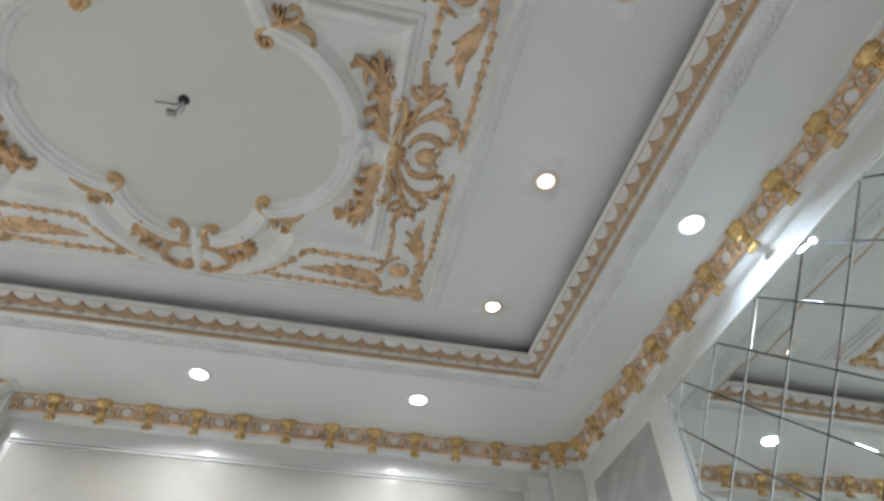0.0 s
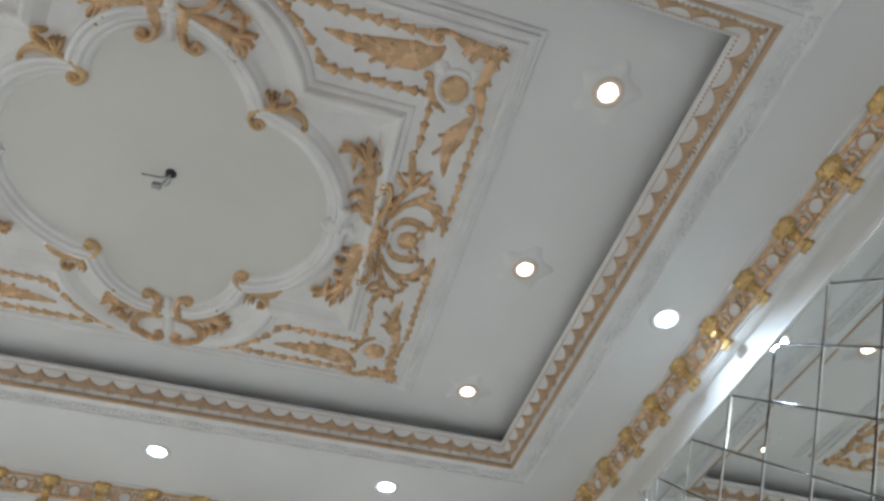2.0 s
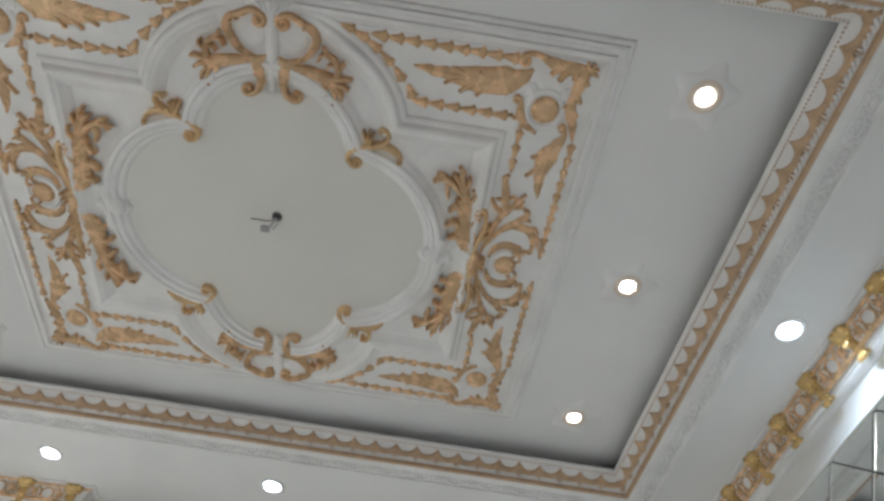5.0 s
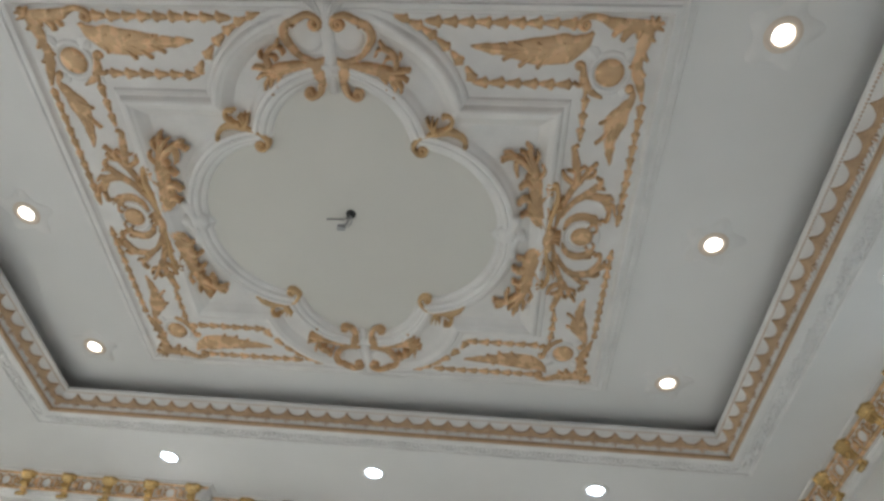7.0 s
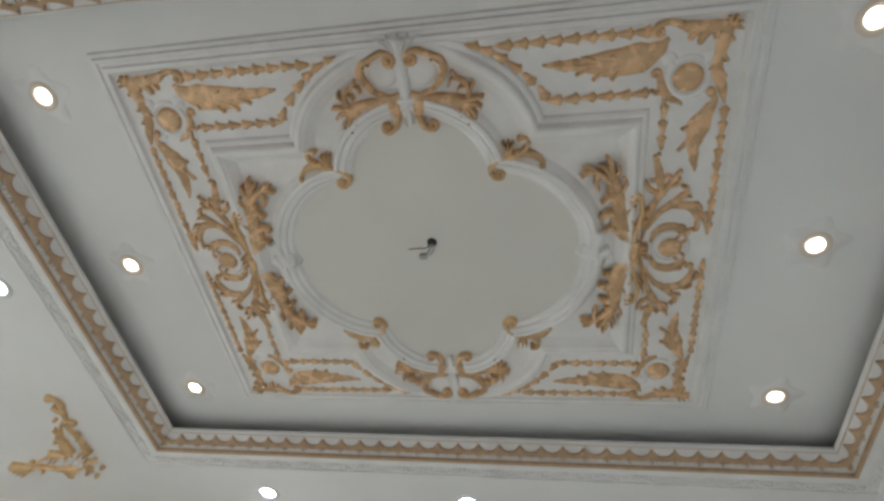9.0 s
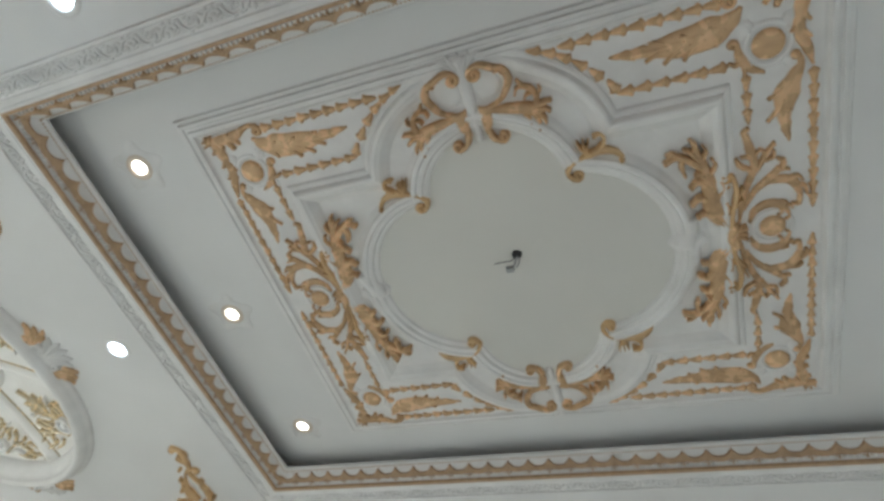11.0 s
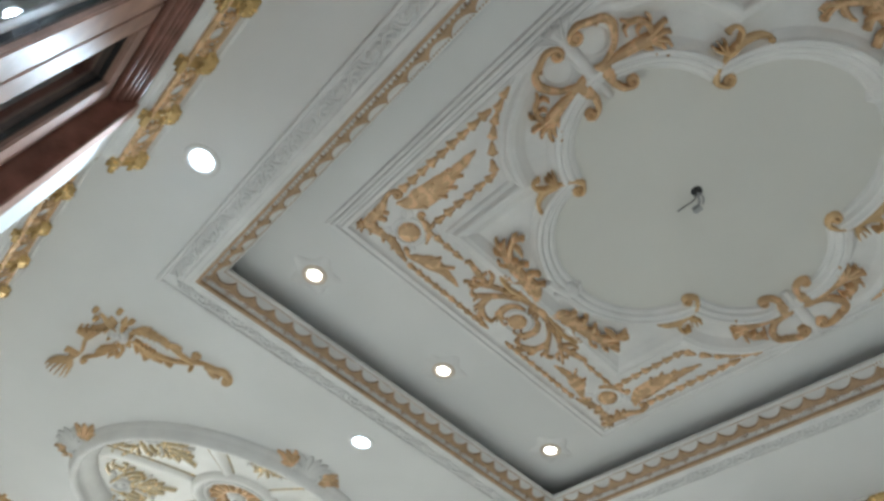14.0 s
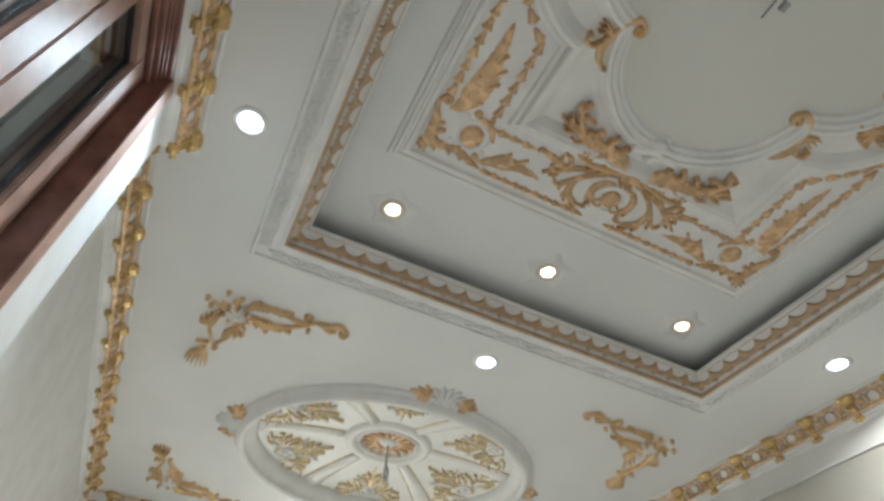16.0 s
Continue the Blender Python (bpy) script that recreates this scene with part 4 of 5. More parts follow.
def oval_rings(rows, n=96):
    bm = bmesh.new()
    vs = [[bm.verts.new((OVX + a * math.cos(2 * math.pi * i / n), OVY + b * math.sin(2 * math.pi * i / n), z)) for i in range(n)] for a, b, z in rows]
    for r, q in zip(vs, vs[1:]):
        for i in range(n):
            bm.faces.new((r[i], r[(i + 1) % n], q[(i + 1) % n], q[i]))
    return bm


part("rim", oval_rings([(0.838, 0.988, ZS), (0.836, 0.986, ZS - 0.012), (0.826, 0.976, ZS - 0.018), (0.816, 0.966, ZS - 0.034), (0.800, 0.950, ZS - 0.060), (0.785, 0.935, ZS - 0.070), (0.768, 0.918, ZS - 0.066), (0.756, 0.906, ZS - 0.046), (0.756, 0.906, ZS - 0.026), (0.740, 0.890, ZS - 0.020), (0.728, 0.878, ZS + 0.010), (0.712, 0.862, ZS + 0.016), (0.706, 0.856, ZS + 0.060)]), M_PLASTER, oval, "white stepped plaster rim", True)


def dish(k):
    return ZS + 0.060 + 0.075 * (1 - k * k)


part("dish", oval_rings([(0.712 * k, 0.862 * k, dish(k)) for k in (1.0, 0.9, 0.8, 0.7, 0.6, 0.5, 0.4, 0.3, 0.2, 0.1, 0.004)]), M_DISH, oval, "white shallow dish", True)
KX, KY = 0.712, 0.862


def on_dish(bm):
    """Lay a flat relief, drawn in the unit-free oval plan, on the dish."""
    for v in bm.verts:
        k = min(1.0, math.hypot(v.co.x / KX, v.co.y / KY))
        v.co = Vector((OVX + v.co.x, OVY + v.co.y, dish(k) + v.co.z))
    return bm


bm = bmesh.new()
torus(bm, 0, 0, 0.225, 0.260, 0.038, 0.036, 0, 40)
torus(bm, 0, 0, 0.172, 0.200, 0.014, 0.030, 0, 40)
part("ring", on_dish(bm), M_DISH, oval, "white plaster ring", True)
bm = bmesh.new()
torus(bm, 0, 0, 0.075, 0.086, 0.012, 0.018, 0, 24)
rosette = part("rosette", on_dish(bm), M_GOLD, oval, "gilded leaf rosette", True)
for i in range(16):
    a = 2 * math.pi * i / 16
    leaf_part(rosette, M_GOLD, on_dish, [(0.065 * math.cos(a), 0.075 * math.sin(a)), (0.10 * math.cos(a), 0.115 * math.sin(a)), (0.145 * math.cos(a), 0.168 * math.sin(a))], 0.026, 0.022)
bm = bmesh.new()
dome(bm, 0, 0, 0.058, 0.03, 0.0, 20)
part("boss", on_dish(bm), M_PLASTER, oval, "white central boss", True)
RIB0 = 22.0
for i in range(6):
    a = radians(RIB0 + 60 * i)
    ca, sa = math.cos(a), math.sin(a)
    p0, p1 = Vector((0.26 * ca, 0.30 * sa)), Vector((KX * ca * 0.99, KY * sa * 0.99))
    d = (p1 - p0).normalized()
    nv = Vector((-d.y, d.x))
    bm = bmesh.new()
    path = [p0.lerp(p1, j / 8) for j in range(9)]
    ribbon(bm, path, lambda s: 0.030 + 0.032 * s, lambda s: 0.030 + 0.032 * s, lambda s: 0.024)
    rib = part("rib", on_dish(bm), M_DISH, oval, "white plaster rib", True)
    for sgn in (-1, 1):
        bm = bmesh.new()
        path2 = [p0.lerp(p1, j / 8) + nv * sgn * (0.034 + 0.032 * j / 8) for j in range(9)]
        ribbon(bm, path2, lambda s: 0.0030, lambda s: 0.0030, lambda s: 0.008)
        part("rib_edge", on_dish(bm), M_PALE, oval, "thin gilt line beside the rib", True)
    # ornament of the segment
    am = radians(RIB0 + 60 * i + 30)
    cm, sm = math.cos(am), math.sin(am)
    q0, q1 = Vector((0.34 * cm, 0.38 * sm)), Vector((KX * cm * 0.95, KY * sm * 0.95))
    d = (q0 - q1).normalized()
    nv = Vector((-d.y, d.x))
    L = (q1 - q0).length

    def at(u, v):
        return q1 + d * (u * L) + nv * (v * L)

    bm = bmesh.new()
    acanthus(bm, [at(0.26, 0), at(0.48, 0), at(0.70, 0)], (0.012, 0.020, 0.008), 0.022, 0.0)
    for sgn in (-1, 1):
        scroll(bm, [at(0.02, 0.08 * sgn), at(0.16, 0.22 * sgn), at(0.24, 0.36 * sgn), at(0.14, 0.50 * sgn)], 0.009, 0.005, 0.022, 0.017, sgn)
        scroll(bm, [at(0.40, 0.04 * sgn), at(0.50, 0.13 * sgn), at(0.64, 0.20 * sgn)], 0.007, 0.004, 0.020, 0.012, -sgn)
    orn = part("segment_ornament", on_dish(bm), M_PALE, oval, "pale gilded foliage ornament", True)
    leaf_part(orn, M_PALE, on_dish, [at(0.62, 0), at(0.80, 0.0), at(0.97, 0)], 0.011, 0.024, 0.3)
    for sgn in (-1, 1):
        for u0, v0, u1, v1, u2, v2, w in (
                (0.30, 0.05, 0.44, 0.16, 0.50, 0.30, 0.015), (0.46, 0.02, 0.60, 0.08, 0.74, 0.12, 0.012), (0.22, 0.26, 0.36, 0.34, 0.48, 0.36, 0.014),
                (0.22, 0.34, 0.32, 0.46, 0.38, 0.48, 0.012), (0.18, 0.40, 0.28, 0.54, 0.26, 0.66, 0.013), (0.10, 0.44, 0.08, 0.58, 0.12, 0.70, 0.012),
                (0.04, 0.30, 0.00, 0.44, 0.02, 0.56, 0.011), (0.28, 0.18, 0.40, 0.24, 0.52, 0.22, 0.011), (0.60, 0.02, 0.70, 0.06, 0.78, 0.13, 0.009),
                (0.36, 0.08, 0.52, 0.20, 0.62, 0.32, 0.010), (0.52, 0.10, 0.58, 0.18, 0.56, 0.25, 0.008), (0.02, 0.14, 0.10, 0.26, 0.06, 0.38, 0.010)):
            leaf_part(orn, M_PLASTER if w == 0.010 else M_PALE, on_dish, [at(u0, v0 * sgn), at(u1, v1 * sgn), at(u2, v2 * sgn)], w, 0.024, 0.7)
    bm = bmesh.new()
    torus(bm, at(0.16, 0).x, at(0.16, 0).y, 0.050, 0.050, 0.012, 0.022, 0, 18)
    dome(bm, at(0.16, 0).x, at(0.16, 0).y, 0.026, 0.024, 0, 12)
    part("segment_shell", on_dish(bm), M_PLASTER, oval, "white plaster shell", True)
bm = bmesh.new()
zt = dish(0) - 0.03
tube(bm, [(OVX, OVY, zt + 0.01), (OVX + 0.004, OVY, zt - 0.06), (OVX + 0.010, OVY, zt - 0.13), (OVX + 0.034, OVY + 0.008, zt - 0.18), (OVX + 0.012, OVY + 0.01, zt - 0.225), (OVX - 0.012, OVY + 0.004, zt - 0.18), (OVX + 0.008, OVY, zt - 0.125)], 0.007)
ob = link_mesh("hanging_wire", bm, M_WIRE, None, smooth=True)
tagged(ob, "grey looped wire hanging from the medallion's boss", "wire")

# shells with gilt leaves on the rim, at its four ends
for i, (ux, uy) in enumerate(((1, 0), (0, 1), (-1, 0), (0, -1))):
    bx, by = OVX + ux * 0.825, OVY + uy * 0.975
    th = math.atan2(uy, ux)
    m = Matrix.Translation((bx, by, ZS - 0.001)) @ pose(0, 0, 0, 0, 0, math.degrees(th) - 90)
    bm = bmesh.new()
    for k in range(-3, 4):
        a = radians(90 + k * 24)
        leaf(bm, [(0, -0.02), (0.06 * math.cos(a), 0.06 * math.sin(a)), (0.135 * math.cos(a), 0.135 * math.sin(a))], 0.022, 0.022, 0.036, 1, 0.05, 0, 5)
    for sgn in (-1, 1):
        scroll(bm, [(sgn * 0.02, -0.06), (sgn * 0.075, -0.035), (sgn * 0.085, 0.015)], 0.014, 0.008, 0.045, 0.020, sgn)
    bm.transform(m)
    part("rim_shell", bm, M_PLASTER, oval, "white plaster shell on the rim", True)
    for sgn in (-1, 1):
        bm = bmesh.new()
        for tx, ty in ((0.18, 0.06), (0.21, 0.02), (0.20, -0.03), (0.145, 0.095), (0.165, -0.06)):
            leaf(bm, [(sgn * 0.075, -0.01), (sgn * (0.075 + tx) / 2, ty / 2), (sgn * tx, ty)], 0.024, 0.024, 0.036, 4, 0.5, 0, 5)
        bm.transform(m)
        part("rim_leaf", bm, M_GOLD, oval, "gilded leaf tuft on the rim", True)

# the whole medallion is a little smaller than its drawing
shrink = Matrix.Translation((OVX, OVY, 0)) @ Matrix.Diagonal((0.958, 0.925, 1, 1)) @ Matrix.Translation((-OVX, -OVY, 0))
for o in oval.children_recursive:
    o.data.transform(shrink)


# ---- corner ornaments on the soffit ----
def corner_ornament(x, y, sx, sy):
    """Corner at x, y; the arms run towards sx and sy."""
    thing = empty("corner_ornament")
    bm = bmesh.new()
    # long arm: two stems from the flower that meet at a ring and end in a leaf volute
    scroll(bm, [(0.040, 0.110), (-0.012, 0.170), (-0.022, 0.235), (-0.016, 0.290), (0.000, 0.350), (-0.010, 0.395), (-0.045, 0.400)], 0.0085, 0.005, 0.028, 0.020, 1)
    scroll(bm, [(0.075, 0.150), (0.085, 0.220), (0.078, 0.278), (0.055, 0.330), (0.015, 0.384), (-0.026, 0.420), (-0.040, 0.470)], 0.0075, 0.008, 0.026, 0)
    scroll(bm, [(-0.032, 0.440), (-0.046, 0.500), (-0.050, 0.545), (-0.028, 0.572)], 0.011, 0.006, 0.030, 0.022, -1)
    dome(bm, 0.040, 0.405, 0.011, 0.030, 0, 9)
    arm = part("arm", bm, M_BRIGHT, thing, "gilded twin stems with a curled end", True)
    for k in range(5):
        leaf_part(arm, M_BRIGHT, as_is, [(0.020 - 0.006 * k, 0.125 + 0.020 * k), (-0.018 - 0.003 * k, 0.140 + 0.022 * k), (-0.042 + 0.006 * k, 0.165 + 0.026 * k)], 0.0105, 0.032, 0.5)
    for k in range(5):
        leaf_part(arm, M_BRIGHT, as_is, [(0.070, 0.150 + 0.020 * k), (0.096, 0.162 + 0.024 * k), (0.124 - 0.008 * k, 0.190 + 0.026 * k)], 0.0105, 0.030, 0.5)
    for p0, p1, p2 in (((-0.036, 0.46), (-0.020, 0.49), (-0.022, 0.52)), ((-0.040, 0.48), (-0.062, 0.505), (-0.066, 0.535)), ((-0.030, 0.45), (-0.012, 0.475), (-0.006, 0.505)), ((0.070, 0.29), (0.088, 0.31), (0.086, 0.335)), ((-0.018, 0.27), (-0.036, 0.290), (-0.036, 0.315))):
        leaf_part(arm, M_BRIGHT, as_is, [p0, p1, p2], 0.0090, 0.028, 0.6)
    bm = bmesh.new()
    # short arm: two ribbed shells on curved stems
    scroll(bm, [(0.080, 0.020), (0.160, -0.010), (0.250, -0.008), (0.310, 0.006), (0.364, 0.013), (0.420, 0.000)], 0.0075, 0.006, 0.028, 0.010, -1)
    scroll(bm, [(0.140, 0.120), (0.209, 0.109), (0.290, 0.082), (0.365, 0.040), (0.395, 0.034)], 0.0070, 0.005, 0.026, 0.012, 1)
    arm = part("arm", bm, M_BRIGHT, thing, "gilded stems with two ribbed shells", True)
    for k in range(6):
        leaf_part(arm, M_BRIGHT, as_is, [(0.262, -0.006), (0.215 - 0.014 * k, -0.012 + 0.006 * k), (0.205 - 0.022 * k, -0.050 + 0.016 * k), (0.180 - 0.020 * k, -0.056 + 0.019 * k)], 0.0092, 0.034, 0.55)
    for k in range(6):
        a = radians(-62 + 22 * k)
        leaf_part(arm, M_BRIGHT, as_is, [(0.430, -0.004), (0.468 + 0.018 * math.cos(a), -0.014 + 0.040 * math.sin(a)), (0.490 + 0.076 * math.cos(a), -0.018 + 0.060 * math.sin(a))], 0.0092, 0.034, 0.55)
    for p0, p1, p2 in (((0.150, 0.118), (0.185, 0.140), (0.222, 0.142)), ((0.190, 0.110), (0.225, 0.122), (0.255, 0.112)), ((0.180, 0.105), (0.215, 0.082), (0.240, 0.062)), ((0.230, 0.100), (0.255, 0.078), (0.272, 0.060)), ((0.375, 0.010), (0.372, -0.018), (0.374, -0.042))):
        leaf_part(arm, M_BRIGHT, as_is, [p0, p1, p2], 0.0105, 0.028, 0.7)
    bm = bmesh.new()
    for k in range(7):
        a = 2 * math.pi * k / 7
        leaf(bm, [(0.085 + 0.012 * math.cos(a), 0.085 + 0.012 * math.sin(a)), (0.085 + 0.035 * math.cos(a), 0.085 + 0.035 * math.sin(a)), (0.085 + 0.062 * math.cos(a), 0.085 + 0.062 * math.sin(a))], 0.020, 0.020, 0.036, 1, 0.1, 0.004, 4)
    dome(bm, 0.085, 0.085, 0.018, 0.044, 0, 10)
    part("flower", bm, M_PLASTER, thing, "white plaster flower with gilt touches", True)
    for k in range(7):
        a = 2 * math.pi * (k + 0.5) / 7
        bm = bmesh.new()
        dome(bm, 0.085 + 0.052 * math.cos(a), 0.085 + 0.052 * math.sin(a), 0.0085, 0.044, 0, 9)
        part("bead", bm, M_BRIGHT, thing, "small gilt bead", True)
    bm = bmesh.new()
    for tx, ty in ((0.030, 0.010), (-0.022, 0.060), (0.050, -0.030), (0.140, 0.155), (0.170, 0.090), (0.090, 0.170)):
        leaf(bm, [(0.085, 0.085), ((0.085 + tx) / 2 + 0.004, (0.085 + ty) / 2), (tx, ty)], 0.020, 0.019, 0.028, 3, 0.4, 0, 5)
    part("leaf_tuft", bm, M_BRIGHT, thing, "gilded leaves behind the flower", True)
    for tx, ty in ((-0.036, 0.026), (-0.020, 0.088), (0.036, -0.050), (0.085, -0.028), (0.136, 0.232), (0.224, 0.139)):
        bm = bmesh.new()
        dome(bm, tx, ty, 0.013, 0.03, 0, 10)
        part("bead", bm, M_BRIGHT, thing, "small gilt bead", True)
    for o in thing.children_recursive:
        o.data.transform(Matrix.Diagonal((sx, sy, 1, 1)))
        o.data.flip_normals() if sx * sy < 0 else None
    thing.matrix_basis = pose(x, y, ZS)
    return tagged(thing, "gilded plaster corner ornament with flower on the ceiling", "ornament", "corner ornaments round the medallion")


for cx, cy, sx, sy in ((-1.985, -1.245, -1, 1), (-1.985, 1.225, -1, -1), (-4.12, -1.27, 1, 1), (-4.12, 1.25, 1, -1)):
    corner_ornament(cx, cy, sx, sy)

# ---- far wall: beige panel in a grooved white frame ----
slab = empty("wall_panel")
tagged(slab, "polished beige marble wall panel in a white moulded frame", "wall panel", **structure)
PZ = ZU - 0.395
part("slab", boxes((-0.82, 1.765, Y1 - 0.012, Y1 - 0.001, 0.12, PZ)), M_BEIGE, slab, "polished beige marble")
for z0, z1 in ((PZ + 0.002, PZ + 0.012), (PZ + 0.020, PZ + 0.028)):
    part("bead", boxes((-0.84, 1.768, Y1 - 0.020, Y1 - 0.001, z0, z1)), M_PLASTER, slab, "thin white bead")
part("stile", boxes((1.769, 1.797, Y1 - 0.024, Y1 - 0.001, 0.12, PZ - 0.001)), M_PLASTER, slab, "white upright bead")
part("pilaster", boxes((1.80, 1.925, Y1 - 0.03, Y1 - 0.001, 0.0, ZS - 0.155)), M_PLASTER, slab, "white flat pilaster")
slab = empty("wall_panel")
tagged(slab, "polished beige marble wall panel between white piers", "wall panel", **structure)
part("slab", boxes((-4.4, -1.1, 1.673, 1.684, 0.12, PZ)), M_BEIGE, slab)
part("bead", boxes((-4.42, -1.08, 1.665, 1.684, PZ + 0.002, PZ + 0.014)), M_PLASTER, slab)

# ---- right wall: mirror of bevelled diamonds, marble beside it ----
mirror = empty("wall_mirror")
tagged(mirror, "large wall mirror of diamond-shaped panes with a white border", "mirror")
MY0, MY1, MZ0, MZ1 = -1.30, 0.742, 0.90, ZU - 0.388
part("backing", boxes((X1 - 0.008, X1 - 0.001, MY0, MY1, MZ0, MZ1)), M_BLACK, mirror, "dark backing board")
part("frame_side", boxes((X1 - 0.035, X1 - 0.001, MY1, MY1 + 0.155, MZ0 - 0.12, MZ1 + 0.012)), M_WALL, mirror, "glossy white border board")
part("frame_side", boxes((X1 - 0.035, X1 - 0.001, MY0 - 0.155, MY0, MZ0 - 0.12, MZ1 + 0.012)), M_WALL, mirror, "glossy white border board")
part("frame_rail", boxes((X1 - 0.022, X1 - 0.001, MY0, MY1, MZ1, MZ1 + 0.012)), M_PLASTER, mirror, "thin white edge strip")
part("frame_rail", boxes((X1 - 0.035, X1 - 0.001, MY0, MY1, MZ0 - 0.12, MZ0)), M_PLASTER, mirror, "white frame board")


def clip(poly, axis, lim, keep_less):
    out = []
    for i, p in enumerate(poly):
        q = poly[(i + 1) % len(poly)]
        a = (p[axis] <= lim) == keep_less
        b = (q[axis] <= lim) == keep_less
        if a:
            out.append(p)
        if a != b:
            t = (lim - p[axis]) / (q[axis] - p[axis])
            out.append((p[0] + t * (q[0] - p[0]), p[1] + t * (q[1] - p[1])))
    return out


H = 0.1365
GY, GZ = 0.618, ZU - 0.390
for i in range(-9, 22):
    for j in range(-17, 10):
        cy = GY + H * (j - i) - 0.0
        cz = GZ - H * (i + j) - H
        poly = [(cy - H, cz), (cy, cz - H), (cy + H, cz), (cy, cz + H)]
        for ax, lim, less in ((0, MY0, False), (0, MY1, True), (1, MZ0, False), (1, MZ1, True)):
            if poly:
                poly = clip(poly, ax, lim, less)
        if len(poly) < 3:
            continue
        my, mz = sum(p[0] for p in poly) / len(poly), sum(p[1] for p in poly) / len(poly)
        size = max(math.hypot(p[0] - my, p[1] - mz) for p in poly)
        if size < 0.04:
            continue
        k0, k1 = 1 - 0.0030 / size * 1.4, 1 - 0.0052 / size * 1.4
        bm = bmesh.new()
        tilt = (random.uniform(-0.0012, 0.0012), random.uniform(-0.0012, 0.0012))
        low = [bm.verts.new((X1 - 0.0150, my + (p[0] - my) * k0, mz + (p[1] - mz) * k0)) for p in poly]
        top = [bm.verts.new((X1 - 0.0115 + tilt[0] * (p[0] - my) / 0.1 + tilt[1] * (p[1] - mz) / 0.1, my + (p[0] - my) * k1, mz + (p[1] - mz) * k1)) for p in poly]
        bm.faces.new(top)
        for a in range(len(poly)):
            b = (a + 1) % len(poly)
            bm.faces.new((low[a], low[b], top[b], top[a]))
        part("mirror_tile", bm, M_MIRROR, mirror)

slab = empty("wall_panel")
tagged(slab, "grey veined marble wall panel beside the mirror", "wall panel", **structure)
part("slab", boxes((X1 - 0.014, X1 - 0.001, 0.925, 1.57, 0.12, ZU - 0.40)), M_GREY, slab, "grey veined marble")
part("bead", boxes((X1 - 0.020, X1 - 0.001, 1.572, 1.60, 0.12, ZU - 0.395)), M_PLASTER, slab, "thin white bead")

# ---- window in the near wall ----
window = empty("window_1")
tagged(window, "dark red-brown wooden casement window with stepped casing", "window", **structure)
JX0, JX1 = WX0 + 0.060, WX1 - 0.060
FY = NY - 0.050
# jamb colour holds the reveal's shade, the board's paler wood the lit front
for x0, x1 in ((WX0, JX0), (JX1, WX1)):
    bm = boxes((x0 + 0.001, x1, NY - 0.16, NY + 0.010, WZ0, WZ1 - 0.001))
    bmesh.ops.bevel(bm, geom=bm.edges[:], offset=0.003, segments=1, affect="EDGES")
    part("jamb", bm, M_WOOD, window, "deep red-brown wooden jamb, coloured darker for the reveal's shade")
    part("outer_board", boxes((x0 + 0.002, x1 - 0.002, NY + 0.0105, NY + 0.014, WZ0, WZ1 - 0.002)), M_SASH, window, "flat casing board, coloured paler for the light on its face")
part("sill", boxes((JX0 + 0.001, JX1 - 0.001, NY - 0.16, NY + 0.040, WZ0 - 0.05, WZ0)), M_WOOD, window, "wooden sill")
# reeds of the head, stepping back from the wall to the sashes
for y, z, r in ((NY + 0.000, WZ1 - 0.009, 0.0085), (NY - 0.010, WZ1 - 0.022, 0.0055), (NY - 0.017, WZ1 - 0.033, 0.0055), (NY - 0.026, WZ1 - 0.046, 0.0075), (NY - 0.040, WZ1 - 0.061, 0.0075)):
    bm = bmesh.new()
    prof = [(NY - 0.16, z + r), (y, z + r)] + [(y + r * math.sin(a), z + r * math.cos(a)) for a in (0.5, 1.1, 1.7, 2.3, 2.8)] + [(y, z - r), (NY - 0.16, z - r)]
    loft(bm, [[Vector((x, py, pz)) for py, pz in prof] for x in (JX0 + 0.001, JX1 - 0.001)])
    part("head_reed", bm, M_WOOD, window, "reeded wooden head moulding")
part("head_board", boxes((JX0 + 0.001, JX1 - 0.001, NY - 0.17, NY - 0.048, WZ1 - 0.0685, WZ1 - 0.001)), M_WOOD, window, "dark wooden head board")
SASHES = 6
sz0, sz1 = WZ0 + 0.004, WZ1 - 0.070
wd = (JX1 - JX0 - 0.012) / SASHES
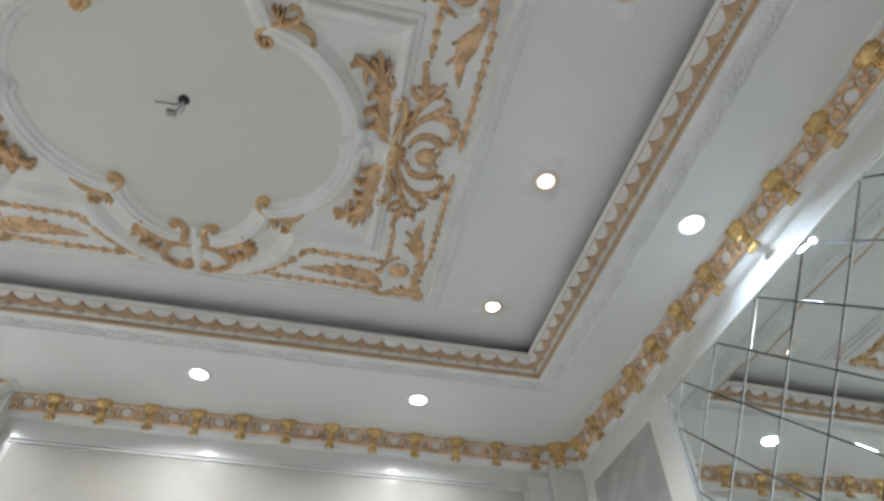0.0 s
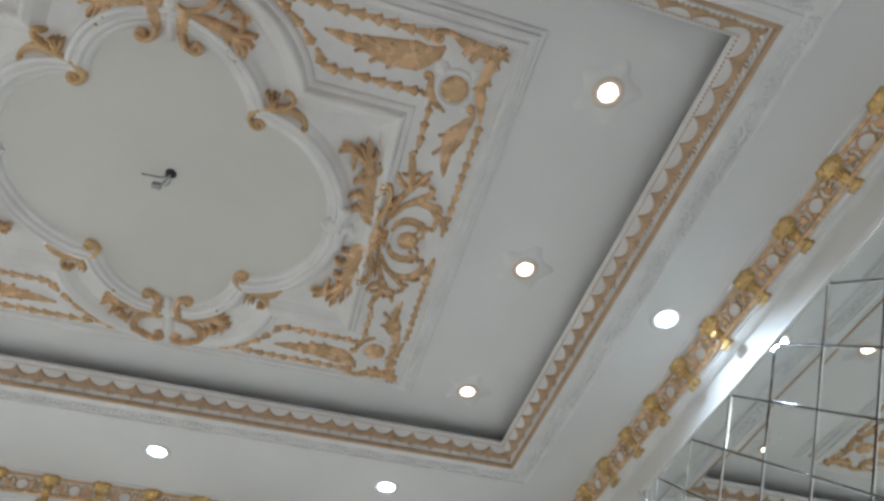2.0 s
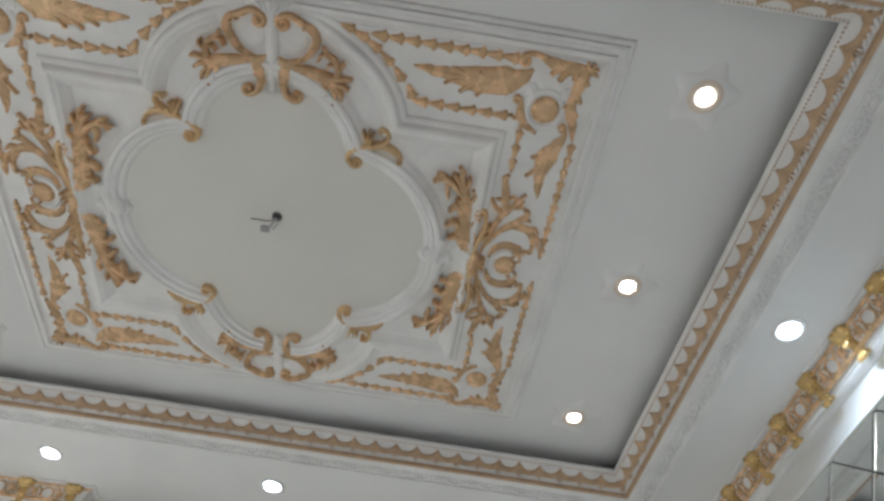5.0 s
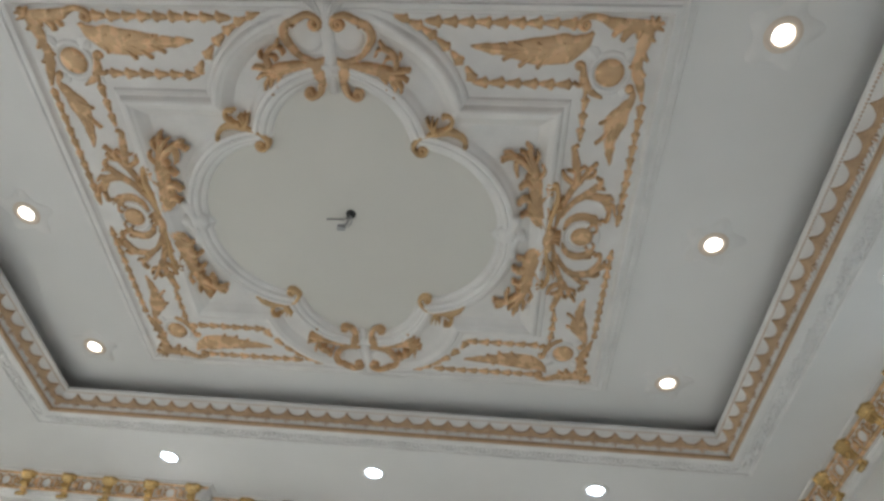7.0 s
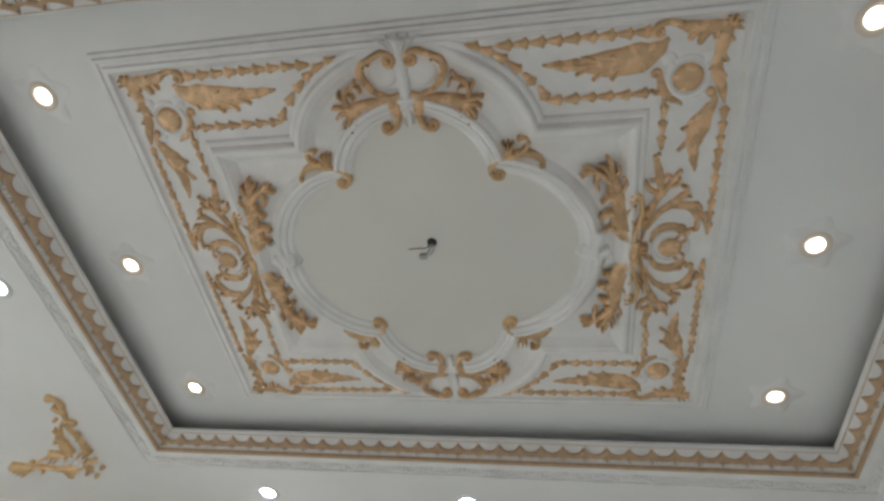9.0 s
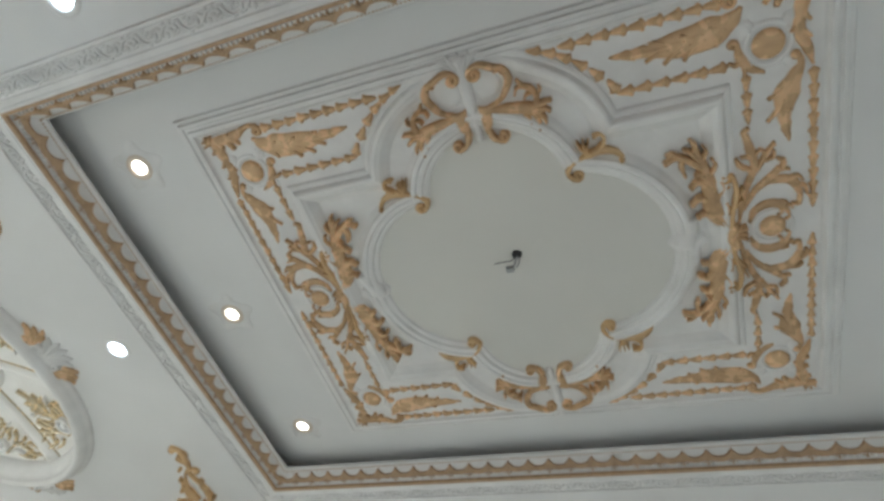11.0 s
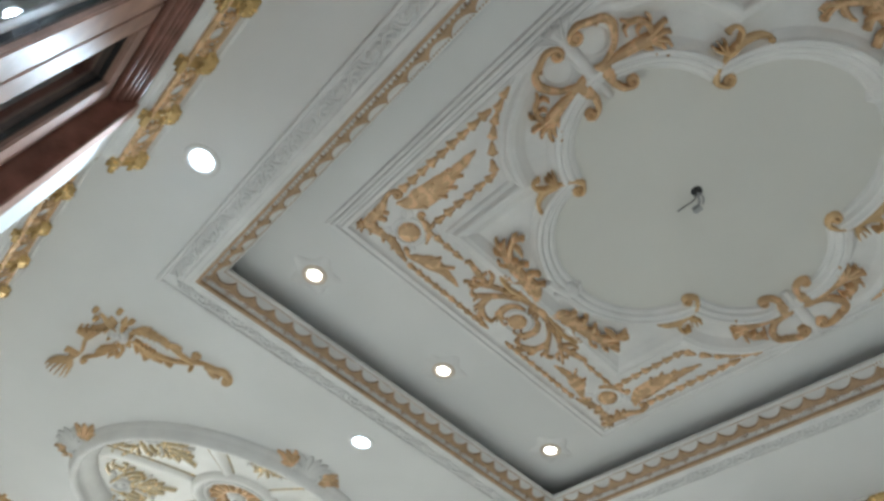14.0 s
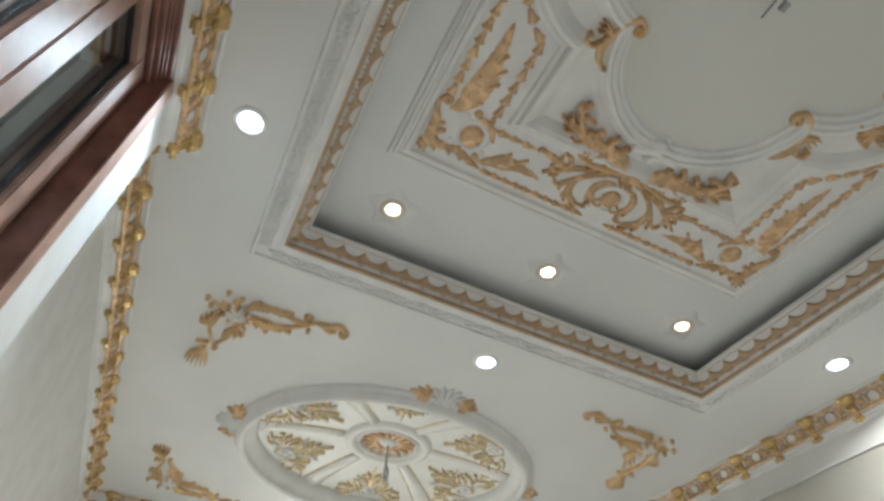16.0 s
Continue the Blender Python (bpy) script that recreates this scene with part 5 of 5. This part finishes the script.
for i in range(SASHES):
    a, b = JX0 + 0.006 + wd * i + 0.002, JX0 + 0.006 + wd * (i + 1) - 0.002
    sash = None
    for u0, u1, v0, v1 in ((a, a + 0.080, sz0, sz1), (b - 0.072, b, sz0, sz1), (a + 0.0805, b - 0.0725, sz1 - 0.066, sz1), (a + 0.0805, b - 0.0725, sz0, sz0 + 0.075)):
        bm = boxes((u0, u1, FY - 0.055, FY, v0, v1))
        bmesh.ops.bevel(bm, geom=bm.edges[:], offset=0.004, segments=2, affect="EDGES")
        if sash is None:
            sash = part("sash", bm, M_SASH, window, "pink-brown wooden sash frame")
        else:
            part("sash_rail", bm, M_SASH, sash)
    p0, p1, q0, q1 = a + 0.0805, b - 0.0725, sz0 + 0.0755, sz1 - 0.0665
    part("pane", boxes((p0 + 0.001, p1 - 0.001, FY - 0.034, FY - 0.028, q0 + 0.001, q1 - 0.001)), M_GLASS, sash, "clear glass pane").visible_shadow = False
    for u0, u1, v0, v1 in ((p0, p0 + 0.010, q0, q1), (p1 - 0.010, p1, q0, q1), (p0 + 0.0105, p1 - 0.0105, q1 - 0.010, q1), (p0 + 0.0105, p1 - 0.0105, q0, q0 + 0.010)):
        part("glazing_bead", boxes((u0, u1, FY - 0.027, FY - 0.014, v0, v1)), M_BEAD, sash, "dark glazing bead with a bright edge")
ob = link_mesh("backdrop", boxes((WX0 - 3.0, WX1 + 3.0, NY - 2.6, NY - 2.5, -0.5, 6.5)), M_DUSK)
tagged(ob, "dim blue-grey distance outside the window", "backdrop", **structure)

# ---- floor tiles ----
T = 0.60
bm = bmesh.new()
box(bm, -T / 2 + 0.0015, T / 2 - 0.0015, -T / 2 + 0.0015, T / 2 - 0.0015, -0.003, 0.0)
tile = None
for i in range(12):
    for j in range(7):
        m = pose(X0 + T * (i + 0.5), -1.85 + T * (j + 0.5) - 0.2, 0)
        if tile is None:
            tile = part("tile", bm, M_FLOOR, floor)
            tile.matrix_basis = m
        else:
            share("tile", tile, floor, m)
